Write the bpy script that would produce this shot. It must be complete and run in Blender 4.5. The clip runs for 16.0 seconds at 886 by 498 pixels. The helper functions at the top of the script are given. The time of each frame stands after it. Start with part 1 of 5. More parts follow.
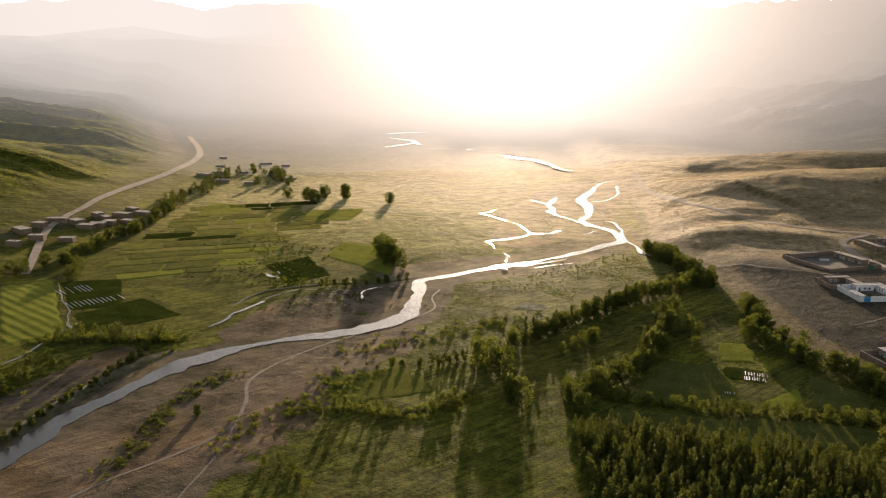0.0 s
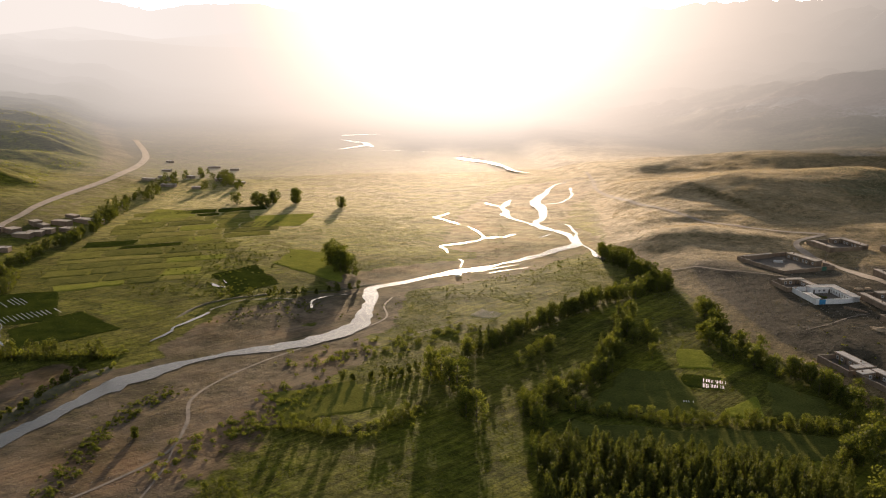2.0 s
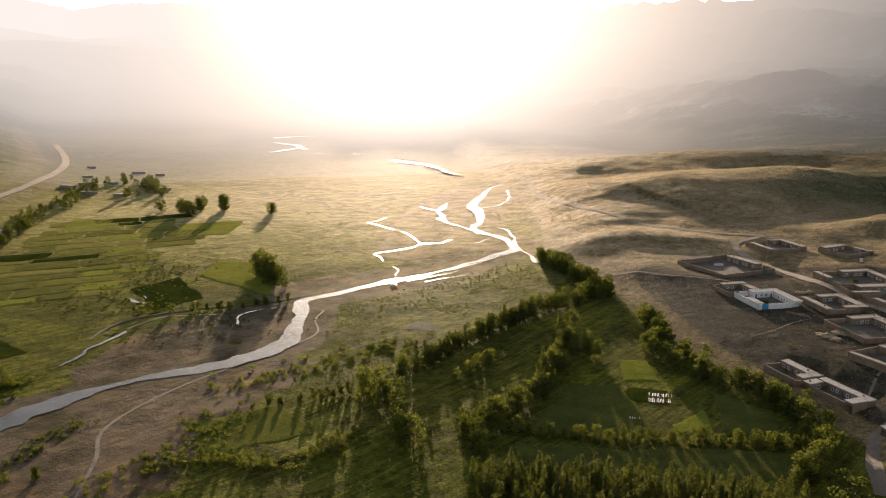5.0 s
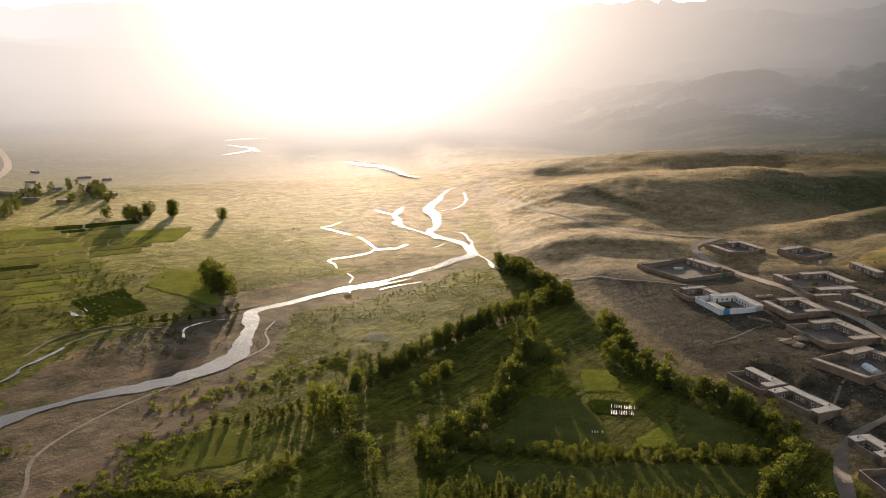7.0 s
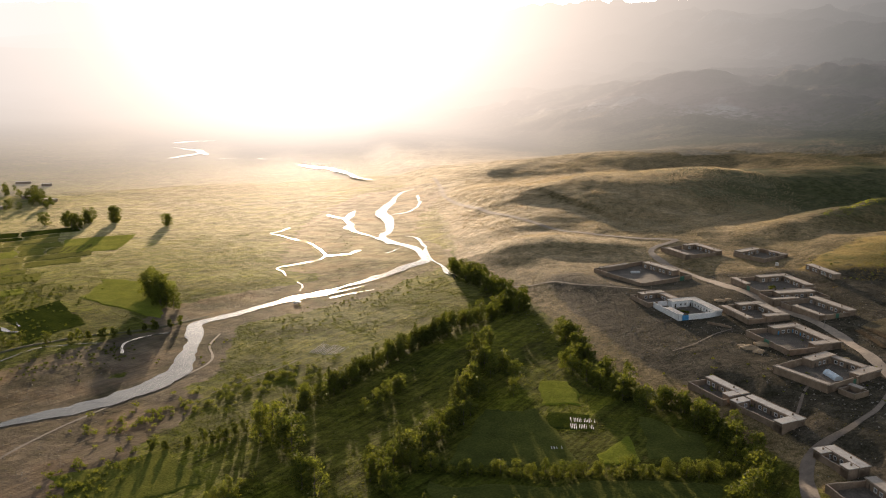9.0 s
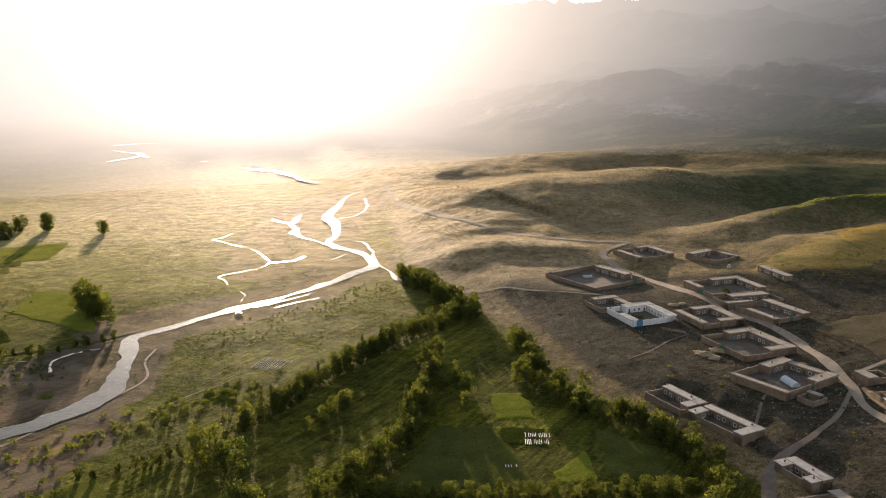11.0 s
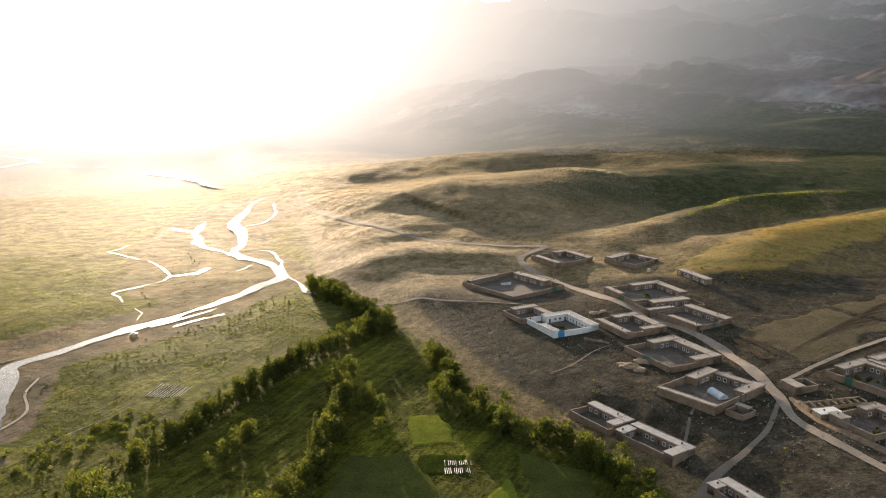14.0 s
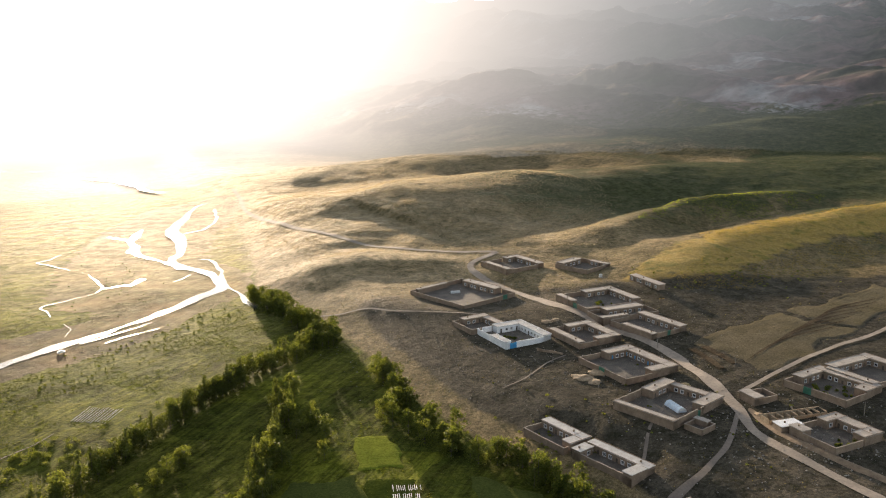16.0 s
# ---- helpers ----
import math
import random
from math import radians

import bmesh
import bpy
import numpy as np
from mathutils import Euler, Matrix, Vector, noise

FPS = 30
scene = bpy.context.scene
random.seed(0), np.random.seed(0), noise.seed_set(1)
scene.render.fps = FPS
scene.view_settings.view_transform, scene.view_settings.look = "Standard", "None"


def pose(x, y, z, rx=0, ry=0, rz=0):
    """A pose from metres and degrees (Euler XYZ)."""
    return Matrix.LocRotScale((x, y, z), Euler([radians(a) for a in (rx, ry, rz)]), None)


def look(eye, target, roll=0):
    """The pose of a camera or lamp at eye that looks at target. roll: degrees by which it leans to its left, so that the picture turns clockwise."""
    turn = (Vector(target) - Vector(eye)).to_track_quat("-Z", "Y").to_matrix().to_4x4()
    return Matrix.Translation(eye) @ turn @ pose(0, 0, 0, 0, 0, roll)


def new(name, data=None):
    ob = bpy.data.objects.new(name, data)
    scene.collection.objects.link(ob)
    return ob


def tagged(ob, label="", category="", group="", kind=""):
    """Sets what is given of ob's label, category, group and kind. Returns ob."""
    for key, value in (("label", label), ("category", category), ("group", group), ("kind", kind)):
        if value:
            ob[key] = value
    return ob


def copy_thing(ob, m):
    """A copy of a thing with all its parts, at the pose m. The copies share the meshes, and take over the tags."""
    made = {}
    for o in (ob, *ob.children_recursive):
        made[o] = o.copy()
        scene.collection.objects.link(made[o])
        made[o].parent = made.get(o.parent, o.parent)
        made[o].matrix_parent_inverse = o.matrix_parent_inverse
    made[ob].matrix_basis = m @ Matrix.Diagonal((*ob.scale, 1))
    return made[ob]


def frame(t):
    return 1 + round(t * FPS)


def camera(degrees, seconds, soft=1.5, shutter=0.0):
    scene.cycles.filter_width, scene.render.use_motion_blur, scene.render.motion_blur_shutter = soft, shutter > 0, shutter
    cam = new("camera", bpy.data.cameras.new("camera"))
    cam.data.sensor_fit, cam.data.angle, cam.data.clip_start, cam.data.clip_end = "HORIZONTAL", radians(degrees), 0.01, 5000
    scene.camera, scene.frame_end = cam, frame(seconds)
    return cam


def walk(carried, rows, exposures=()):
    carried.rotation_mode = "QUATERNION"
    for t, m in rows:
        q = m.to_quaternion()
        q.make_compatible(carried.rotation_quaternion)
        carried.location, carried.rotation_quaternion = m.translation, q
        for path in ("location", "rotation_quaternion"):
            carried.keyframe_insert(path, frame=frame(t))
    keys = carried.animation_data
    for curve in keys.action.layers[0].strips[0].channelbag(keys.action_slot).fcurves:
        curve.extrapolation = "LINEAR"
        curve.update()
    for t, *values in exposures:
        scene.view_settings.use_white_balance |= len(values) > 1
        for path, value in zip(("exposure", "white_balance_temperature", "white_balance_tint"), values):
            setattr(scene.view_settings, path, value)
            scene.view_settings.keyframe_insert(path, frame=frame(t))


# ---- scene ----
# ---- camera and its walk ----
cam = camera(53.7, 16.0, soft=1.1)
PATH = [
    (0, (-50.29, -144.60, 148.11), (-84.31, -53.03, 126.70), 0.30),
    (1, (-51.59, -137.63, 148.44), (-83.14, -45.16, 127.09), 0.28),
    (2, (-53.30, -130.19, 148.55), (-82.50, -36.96, 127.24), 0.23),
    (3, (-54.98, -122.47, 148.62), (-81.91, -28.55, 127.33), 0.19),
    (4, (-56.43, -114.54, 148.71), (-81.12, -20.00, 127.43), 0.15),
    (5, (-57.62, -106.46, 148.85), (-80.05, -11.36, 127.57), 0.12),
    (6, (-58.56, -98.26, 149.01), (-78.71, -2.64, 127.75), 0.10),
    (7, (-59.33, -89.94, 149.17), (-77.13, 6.15, 127.93), 0.07),
    (8, (-59.99, -81.51, 149.31), (-75.33, 15.00, 128.08), 0.04),
    (9, (-60.55, -72.98, 149.41), (-73.32, 23.91, 128.19), 0.01),
    (10, (-61.00, -64.36, 149.48), (-71.03, 32.84, 128.26), -0.02),
    (11, (-61.28, -55.68, 149.52), (-68.40, 41.78, 128.28), -0.05),
    (12, (-61.32, -46.93, 149.56), (-65.35, 50.70, 128.30), -0.07),
    (13, (-61.03, -38.12, 149.62), (-61.85, 59.58, 128.33), -0.08),
    (14, (-60.40, -29.23, 149.72), (-57.96, 68.43, 128.39), -0.08),
    (15, (-59.50, -20.19, 149.80), (-53.95, 77.35, 128.47), -0.08),
    (16, (-58.60, -10.87, 149.80), (-50.34, 86.49, 128.52), -0.08),
]
walk(cam, [(t, look(eye, target, roll)) for t, eye, target, roll in PATH], [(0, 0.75, 6900, 16), (4, 0.8, 6850, 16), (8, 0.9, 6750, 15), (12, 1.1, 6650, 14), (16, 1.48, 6450, 12)])

# ---- world, sun, exposure ----
SUN_AZ, SUN_EL = radians(-16.0), radians(6.8)
sun_way = Vector((math.sin(SUN_AZ) * math.cos(SUN_EL), math.cos(SUN_AZ) * math.cos(SUN_EL), math.sin(SUN_EL)))
world = bpy.data.worlds.new("evening_sky")
scene.world = world
world.use_nodes = True
sky = world.node_tree.nodes.new("ShaderNodeTexSky")
sky.sky_type, sky.sun_disc = "NISHITA", False
sky.sun_elevation, sky.sun_rotation = SUN_EL, SUN_AZ
sky.air_density, sky.dust_density, sky.ozone_density, sky.altitude = 1.0, 3.0, 1.0, 1400
back = world.node_tree.nodes["Background"]
back.inputs[1].default_value = 0.14
pale = world.node_tree.nodes.new("ShaderNodeHueSaturation")
pale.inputs["Saturation"].default_value = 0.5
world.node_tree.links.new(sky.outputs[0], pale.inputs["Color"])
world.node_tree.links.new(pale.outputs[0], back.inputs[0])
sun = new("sun", bpy.data.lights.new("sun", "SUN"))
sun.data.energy, sun.data.angle, sun.data.color = 4.6, radians(0.6), (1.0, 0.8, 0.57)
sun.matrix_world = look(sun_way * 300, (0, 0, 0))

# ---- materials ----
def material(name):
    m = bpy.data.materials.new(name)
    m.use_nodes = True
    return m, m.node_tree, m.node_tree.nodes["Principled BSDF"]


def add(tree, kind, **values):
    n = tree.nodes.new(kind)
    for key, v in values.items():
        if key in n.inputs:
            n.inputs[key].default_value = v
    return n


def grain(tree, scale, detail=6.0, rough=0.6, vector=None):
    """Noise in world metres."""
    n = add(tree, "ShaderNodeTexNoise", Scale=scale, Detail=detail, Roughness=rough)
    if vector is None:
        vector = add(tree, "ShaderNodeNewGeometry").outputs["Position"]
    tree.links.new(vector, n.inputs["Vector"])
    return n.outputs["Fac"]


def ramp(tree, fac, *stops):
    r = tree.nodes.new("ShaderNodeValToRGB")
    while len(r.color_ramp.elements) < len(stops):
        r.color_ramp.elements.new(0.5)
    for e, (at, c) in zip(r.color_ramp.elements, stops):
        e.position, e.color = at, (*c, 1)
    tree.links.new(fac, r.inputs[0])
    return r.outputs[0]


def mixed(tree, fac, a, b, how="MIX"):
    n = tree.nodes.new("ShaderNodeMix")
    n.data_type, n.blend_type = "RGBA", how
    for socket, v in ((n.inputs["Factor"], fac), (n.inputs["A"], a), (n.inputs["B"], b)):
        if isinstance(v, (int, float)):
            socket.default_value = v
        elif isinstance(v, tuple):
            socket.default_value = (*v, 1)
        else:
            tree.links.new(v, socket)
    return n.outputs["Result"]


def maths(tree, how, a, b=0.0, clamp=False):
    n = tree.nodes.new("ShaderNodeMath")
    n.operation, n.use_clamp = how, clamp
    for socket, v in zip(n.inputs, (a, b)):
        if isinstance(v, (int, float)):
            socket.default_value = v
        else:
            tree.links.new(v, socket)
    return n.outputs[0]


def bumped(tree, bsdf, height, strength, distance):
    b = add(tree, "ShaderNodeBump", Strength=strength, Distance=distance)
    tree.links.new(height, b.inputs["Height"])
    tree.links.new(b.outputs[0], bsdf.inputs["Normal"])


def plain(name, dark, light, scale, rough=0.85, bump=0.3, metal=0.0, fine=6.0, stain=0.25):
    """A weathered surface: two tones by a coarse noise, finer grain, stains and relief."""
    m, tree, b = material(name)
    coarse, small = grain(tree, scale), grain(tree, scale * fine)
    base = ramp(tree, coarse, (0.3, dark), (0.7, light))
    spots = ramp(tree, small, (0.35, (1 - stain,) * 3), (0.65, (1.0, 1.0, 1.0)))
    tree.links.new(mixed(tree, 1.0, base, spots, "MULTIPLY"), b.inputs["Base Color"])
    b.inputs["Roughness"].default_value, b.inputs["Metallic"].default_value = rough, metal
    bumped(tree, b, small, bump, 0.05)
    return m


def attribute(tree, name):
    a = tree.nodes.new("ShaderNodeAttribute")
    a.attribute_name = name
    return a.outputs["Fac"]


def emitted_haze(tree, b, place):
    """Haze painted onto the far land as emission: stronger with distance and towards the low sun."""
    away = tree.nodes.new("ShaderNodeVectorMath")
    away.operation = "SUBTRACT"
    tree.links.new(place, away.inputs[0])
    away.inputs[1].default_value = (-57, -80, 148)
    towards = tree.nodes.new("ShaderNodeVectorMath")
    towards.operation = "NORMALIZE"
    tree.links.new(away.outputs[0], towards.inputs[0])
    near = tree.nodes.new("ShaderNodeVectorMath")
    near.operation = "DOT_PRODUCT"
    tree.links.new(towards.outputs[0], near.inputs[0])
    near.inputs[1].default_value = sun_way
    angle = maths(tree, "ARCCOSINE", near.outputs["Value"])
    haze_tint = ramp(tree, angle, (0.0, (1.15, 1.12, 1.06)), (0.08, (0.95, 0.89, 0.82)), (0.16, (0.72, 0.64, 0.565)), (0.24, (0.53, 0.455, 0.39)), (0.33, (0.36, 0.316, 0.275)), (0.44, (0.235, 0.217, 0.197)), (0.57, (0.135, 0.133, 0.128)),
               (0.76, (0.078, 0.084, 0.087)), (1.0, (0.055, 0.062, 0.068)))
    haze_tint.node.color_ramp.interpolation = "B_SPLINE"
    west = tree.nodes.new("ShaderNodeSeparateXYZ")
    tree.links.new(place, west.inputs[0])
    haze_tint = mixed(tree, ramp_bw(tree, west.outputs[0], -900, -2600), haze_tint, mixed(tree, 1.0, haze_tint, (0.44, 0.42, 0.4), "LIGHTEN"))
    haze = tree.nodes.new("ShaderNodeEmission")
    tree.links.new(haze_tint, haze.inputs[0])
    haze.inputs[1].default_value = HAZE_GLOW
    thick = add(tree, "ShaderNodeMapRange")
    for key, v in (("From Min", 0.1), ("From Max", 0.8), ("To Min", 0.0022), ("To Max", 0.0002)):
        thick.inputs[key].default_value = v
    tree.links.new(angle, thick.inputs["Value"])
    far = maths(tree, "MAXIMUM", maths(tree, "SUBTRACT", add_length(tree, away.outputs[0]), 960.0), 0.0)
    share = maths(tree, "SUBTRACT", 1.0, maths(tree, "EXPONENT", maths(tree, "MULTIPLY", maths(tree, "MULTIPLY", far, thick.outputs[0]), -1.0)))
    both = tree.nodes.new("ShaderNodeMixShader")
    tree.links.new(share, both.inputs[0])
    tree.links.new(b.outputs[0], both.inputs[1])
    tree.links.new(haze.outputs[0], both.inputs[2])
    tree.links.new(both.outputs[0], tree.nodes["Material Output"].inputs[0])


def ground_material(name, distant=False):
    """Valley soil: dry hill grass, green fields in parcels, gravel banks, by the zones of the land; far off also rock,
    under haze that the surface emits.
    """
    m, tree, b = material(name)
    place = add(tree, "ShaderNodeNewGeometry").outputs["Position"]
    fine, mid, broad = grain(tree, 0.9, 5), grain(tree, 0.09, 6), grain(tree, 0.012, 5)
    flat = add(tree, "ShaderNodeMapping")
    flat.inputs["Scale"].default_value, flat.inputs["Rotation"].default_value = (1.0, 1.7, 0.0), (0, 0, 0.3)
    tree.links.new(place, flat.inputs["Vector"])
    cells = add(tree, "ShaderNodeTexVoronoi", Scale=0.017, Randomness=0.75)
    cells.distance = "CHEBYCHEV"
    tree.links.new(flat.outputs[0], cells.inputs["Vector"])
    tone = add(tree, "ShaderNodeSeparateColor")
    tree.links.new(cells.outputs["Color"], tone.inputs[0])
    parcel = ramp(tree, tone.outputs[0], (0.0, (0.038, 0.05, 0.010)), (0.35, (0.07, 0.09, 0.012)), (0.6, (0.12, 0.136, 0.016)),
                  (0.8, (0.105, 0.108, 0.026)), (1.0, (0.05, 0.073, 0.012)))
    drawn = add(tree, "ShaderNodeMapping")
    drawn.vector_type = "TEXTURE"
    drawn.inputs["Scale"].default_value, drawn.inputs["Rotation"].default_value = (5.0, 42.0, 20.0), (0, 0, -0.49)
    tree.links.new(place, drawn.inputs["Vector"])
    streak = ramp(tree, grain(tree, 1.0, 6, 0.65, drawn.outputs[0]), (0.32, (0.45, 0.46, 0.42)), (0.68, (1.35, 1.32, 1.25)))
    green = mixed(tree, 0.3, parcel, ramp(tree, mid, (0.3, (0.036, 0.048, 0.009)), (0.7, (0.155, 0.145, 0.026))))
    green = mixed(tree, 0.6, green, ramp(tree, fine, (0.3, (0.35, 0.35, 0.3)), (0.65, (1.3, 1.3, 1.2))), "MULTIPLY")
    dry = ramp(tree, broad, (0.3, (0.13, 0.112, 0.06)), (0.55, (0.25, 0.195, 0.12)), (0.75, (0.36, 0.285, 0.18)))
    dry = mixed(tree, 0.7, dry, ramp(tree, mid, (0.35, (0.55, 0.58, 0.5)), (0.65, (1.25, 1.2, 1.1))), "MULTIPLY")
    dry = mixed(tree, 0.75, dry, ramp(tree, fine, (0.35, (0.5, 0.5, 0.45)), (0.65, (1.25, 1.22, 1.2))), "MULTIPLY")
    stones = ramp(tree, grain(tree, 3.2, 3), (0.4, (0.55, 0.52, 0.5)), (0.55, (1.0, 1.0, 1.0)), (0.72, (1.5, 1.45, 1.4)))
    dry = mixed(tree, 0.8, dry, stones, "MULTIPLY")
    gravel = ramp(tree, mid, (0.3, (0.07, 0.055, 0.043)), (0.55, (0.14, 0.108, 0.084)), (0.75, (0.21, 0.16, 0.12)))
    gravel = mixed(tree, 0.5, gravel, ramp(tree, fine, (0.35, (0.6, 0.6, 0.6)), (0.65, (1.2, 1.2, 1.2))), "MULTIPLY")
    gravel = mixed(tree, 0.8, gravel, stones, "MULTIPLY")
    gravel = mixed(tree, 0.8, gravel, streak, "MULTIPLY")
    gravel = mixed(tree, 0.55, gravel, ramp(tree, broad, (0.38, (0.075, 0.07, 0.066)), (0.5, (0.15, 0.115, 0.09)), (0.62, (0.26, 0.16, 0.095))))
    damp = ramp(tree, grain(tree, 0.035, 5, 0.65), (0.38, (0.4, 0.42, 0.4)), (0.56, (1.15, 1.12, 1.1)))
    gravel = mixed(tree, 0.85, gravel, damp, "MULTIPLY")
    green = mixed(tree, 0.8, green, streak, "MULTIPLY")
    green = mixed(tree, 0.6, green, damp, "MULTIPLY")
    dry = mixed(tree, 0.4, dry, streak, "MULTIPLY")
    along = add(tree, "ShaderNodeMapping")
    along.vector_type = "TEXTURE"
    along.inputs["Scale"].default_value, along.inputs["Rotation"].default_value = (1.4, 24.0, 10.0), (0, 0, -0.49)
    tree.links.new(place, along.inputs["Vector"])
    rills = ramp(tree, grain(tree, 1.0, 4, 0.6, along.outputs[0]), (0.36, (0.5, 0.5, 0.46)), (0.5, (1.0, 1.0, 1.0)), (0.66, (1.45, 1.42, 1.3)))
    tussock = ramp(tree, grain(tree, 0.28, 5, 0.7), (0.4, (0.5, 0.55, 0.42)), (0.5, (1.0, 1.0, 1.0)), (0.64, (1.3, 1.25, 1.15)))
    green = mixed(tree, 0.75, mixed(tree, 0.8, green, rills, "MULTIPLY"), tussock, "MULTIPLY")
    dry = mixed(tree, 0.8, dry, tussock, "MULTIPLY")
    gravel = mixed(tree, 0.45, gravel, rills, "MULTIPLY")
    soil = ramp(tree, mid, (0.3, (0.044, 0.041, 0.03)), (0.52, (0.072, 0.064, 0.048)), (0.72, (0.118, 0.102, 0.079)))
    soil = mixed(tree, 0.8, soil, ramp(tree, fine, (0.35, (0.5, 0.5, 0.48)), (0.65, (1.25, 1.22, 1.2))), "MULTIPLY")
    soil = mixed(tree, 0.7, mixed(tree, 0.6, soil, stones, "MULTIPLY"), tussock, "MULTIPLY")

    def zone(name, spread=0.5):
        """A zone with a broken edge."""
        edge = maths(tree, "SUBTRACT", mid, 0.5)
        return ramp_bw(tree, maths(tree, "ADD", attribute(tree, name), maths(tree, "MULTIPLY", edge, spread)), 0.42, 0.58)

    # Dull hill grass, its dark tone also painting the slopes' shade.
    shady_pasture = ramp(tree, mid, (0.3, (0.034, 0.042, 0.018)), (0.55, (0.062, 0.066, 0.03)), (0.75, (0.105, 0.095, 0.05)))
    shady_pasture = mixed(tree, 0.7, shady_pasture, tussock, "MULTIPLY")
    gold = ramp(tree, mid, (0.3, (0.2, 0.15, 0.055)), (0.5, (0.36, 0.25, 0.08)), (0.7, (0.13, 0.13, 0.035)))
    gold = mixed(tree, 0.5, gold, ramp(tree, fine, (0.35, (0.45, 0.45, 0.4)), (0.65, (1.25, 1.25, 1.2))), "MULTIPLY")
    out = mixed(tree, zone("green", 0.9), dry, green)
    out = mixed(tree, zone("shady_pasture", 0.7), out, shady_pasture)
    out = mixed(tree, zone("gold", 1.0), out, gold)
    out = mixed(tree, zone("soil", 0.6), out, soil)
    out = mixed(tree, zone("gravel", 1.5), out, gravel)
    if distant:
        rock = ramp(tree, grain(tree, 0.004, 8), (0.34, (0.035, 0.048, 0.028)), (0.46, (0.09, 0.08, 0.066)), (0.56, (0.15, 0.105, 0.1)), (0.66, (0.32, 0.31, 0.3)))
        rock = mixed(tree, 0.6, rock, ramp(tree, grain(tree, 0.03, 6), (0.35, (0.3, 0.32, 0.34)), (0.62, (1.35, 1.3, 1.25))), "MULTIPLY")
        out = mixed(tree, zone("rock", 0.8), out, rock)
        emitted_haze(tree, b, place)
    tree.links.new(out, b.inputs["Base Color"])
    b.inputs["Roughness"].default_value = 0.7
    # Base sheen of the land, stronger on green cover.
    dusty = add(tree, "ShaderNodeMapRange")
    dusty.inputs["To Min"].default_value, dusty.inputs["To Max"].default_value = 0.055, 0.085
    tree.links.new(attribute(tree, "green"), dusty.inputs["Value"])
    sheen_noise = ramp_bw(tree, maths(tree, "ADD", grain(tree, 0.35, 6, 0.7), maths(tree, "MULTIPLY", mid, 0.6)), 0.45, 1.15)
    # The zone's extra sheen brightens the far valley in place of haze.
    sheen_weight = maths(tree, "MULTIPLY", maths(tree, "ADD", dusty.outputs[0], maths(tree, "MULTIPLY", attribute(tree, "haze_sheen"), 0.48)), maths(tree, "MULTIPLY", sheen_noise, 2.0))
    tree.links.new(sheen_weight, b.inputs["Sheen Weight"])
    b.inputs["Sheen Roughness"].default_value = 0.35
    shine = add(tree, "ShaderNodeMapRange")
    shine.inputs["To Min"].default_value, shine.inputs["To Max"].default_value = 0.007, 0.003
    bare = maths(tree, "MAXIMUM", attribute(tree, "green"), maths(tree, "MULTIPLY", attribute(tree, "gravel"), 0.7))
    tree.links.new(bare, shine.inputs["Value"])
    tree.links.new(shine.outputs[0], b.inputs["Specular IOR Level"])
    lush = maths(tree, "SUBTRACT", attribute(tree, "green"), maths(tree, "MULTIPLY", attribute(tree, "haze_sheen"), 0.75), True)
    tree.links.new(mixed(tree, lush, (1.0, 0.85, 0.64), (0.92, 0.84, 0.33)), b.inputs["Sheen Tint"])
    bumped(tree, b, maths(tree, "ADD", fine, maths(tree, "MULTIPLY", mid, 3.0)), 0.8, 0.5)
    return m


def ramp_bw(tree, fac, low, high):
    n = add(tree, "ShaderNodeMapRange")
    n.inputs["From Min"].default_value, n.inputs["From Max"].default_value = low, high
    tree.links.new(fac, n.inputs["Value"])
    return n.outputs[0]


def water_material():
    m, tree, b = material("river_water")
    b.inputs["Base Color"].default_value = (0.05, 0.05, 0.04, 1)
    b.inputs["Roughness"].default_value, b.inputs["IOR"].default_value = 0.17, 1.33
    bumped(tree, b, maths(tree, "ADD", grain(tree, 1.2, 4), grain(tree, 0.15, 3)), 0.35, 0.15)
    return m


def leaf_material(name, dark, light, through_share=0.55, tint=(1.55, 1.55, 0.6)):
    m, tree, b = material(name)
    info = tree.nodes.new("ShaderNodeObjectInfo")
    each = add(tree, "ShaderNodeNewGeometry").outputs["Random Per Island"]
    tone = maths(tree, "ADD", maths(tree, "MULTIPLY", each, 0.6), maths(tree, "MULTIPLY", info.outputs["Random"], 0.4))
    colour = ramp(tree, tone, (0.1, dark), (0.9, light))
    tree.links.new(colour, b.inputs["Base Color"])
    b.inputs["Roughness"].default_value, b.inputs["Specular IOR Level"].default_value = 0.6, 0.05
    glow = tree.nodes.new("ShaderNodeBsdfTranslucent")
    tree.links.new(mixed(tree, 1.0, colour, tint, "MULTIPLY"), glow.inputs[0])
    both = tree.nodes.new("ShaderNodeMixShader")
    both.inputs[0].default_value = through_share
    tree.links.new(b.outputs[0], both.inputs[1])
    tree.links.new(glow.outputs[0], both.inputs[2])
    tree.links.new(both.outputs[0], tree.nodes["Material Output"].inputs[0])
    return m


def add_length(tree, vector):
    n = tree.nodes.new("ShaderNodeVectorMath")
    n.operation = "LENGTH"
    tree.links.new(vector, n.inputs[0])
    return n.outputs["Value"]


# Strength of the haze that the far land gives off.
HAZE_GLOW = 1.25
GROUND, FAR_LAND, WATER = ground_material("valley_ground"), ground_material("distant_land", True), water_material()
LEAF_POPLAR = leaf_material("poplar_leaves", (0.044, 0.056, 0.02), (0.125, 0.135, 0.05))
LEAF_WILLOW = leaf_material("willow_leaves", (0.042, 0.056, 0.016), (0.155, 0.165, 0.045))
LEAF_WOODS = leaf_material("woodland_leaves", (0.032, 0.042, 0.013), (0.105, 0.115, 0.034), 0.5)
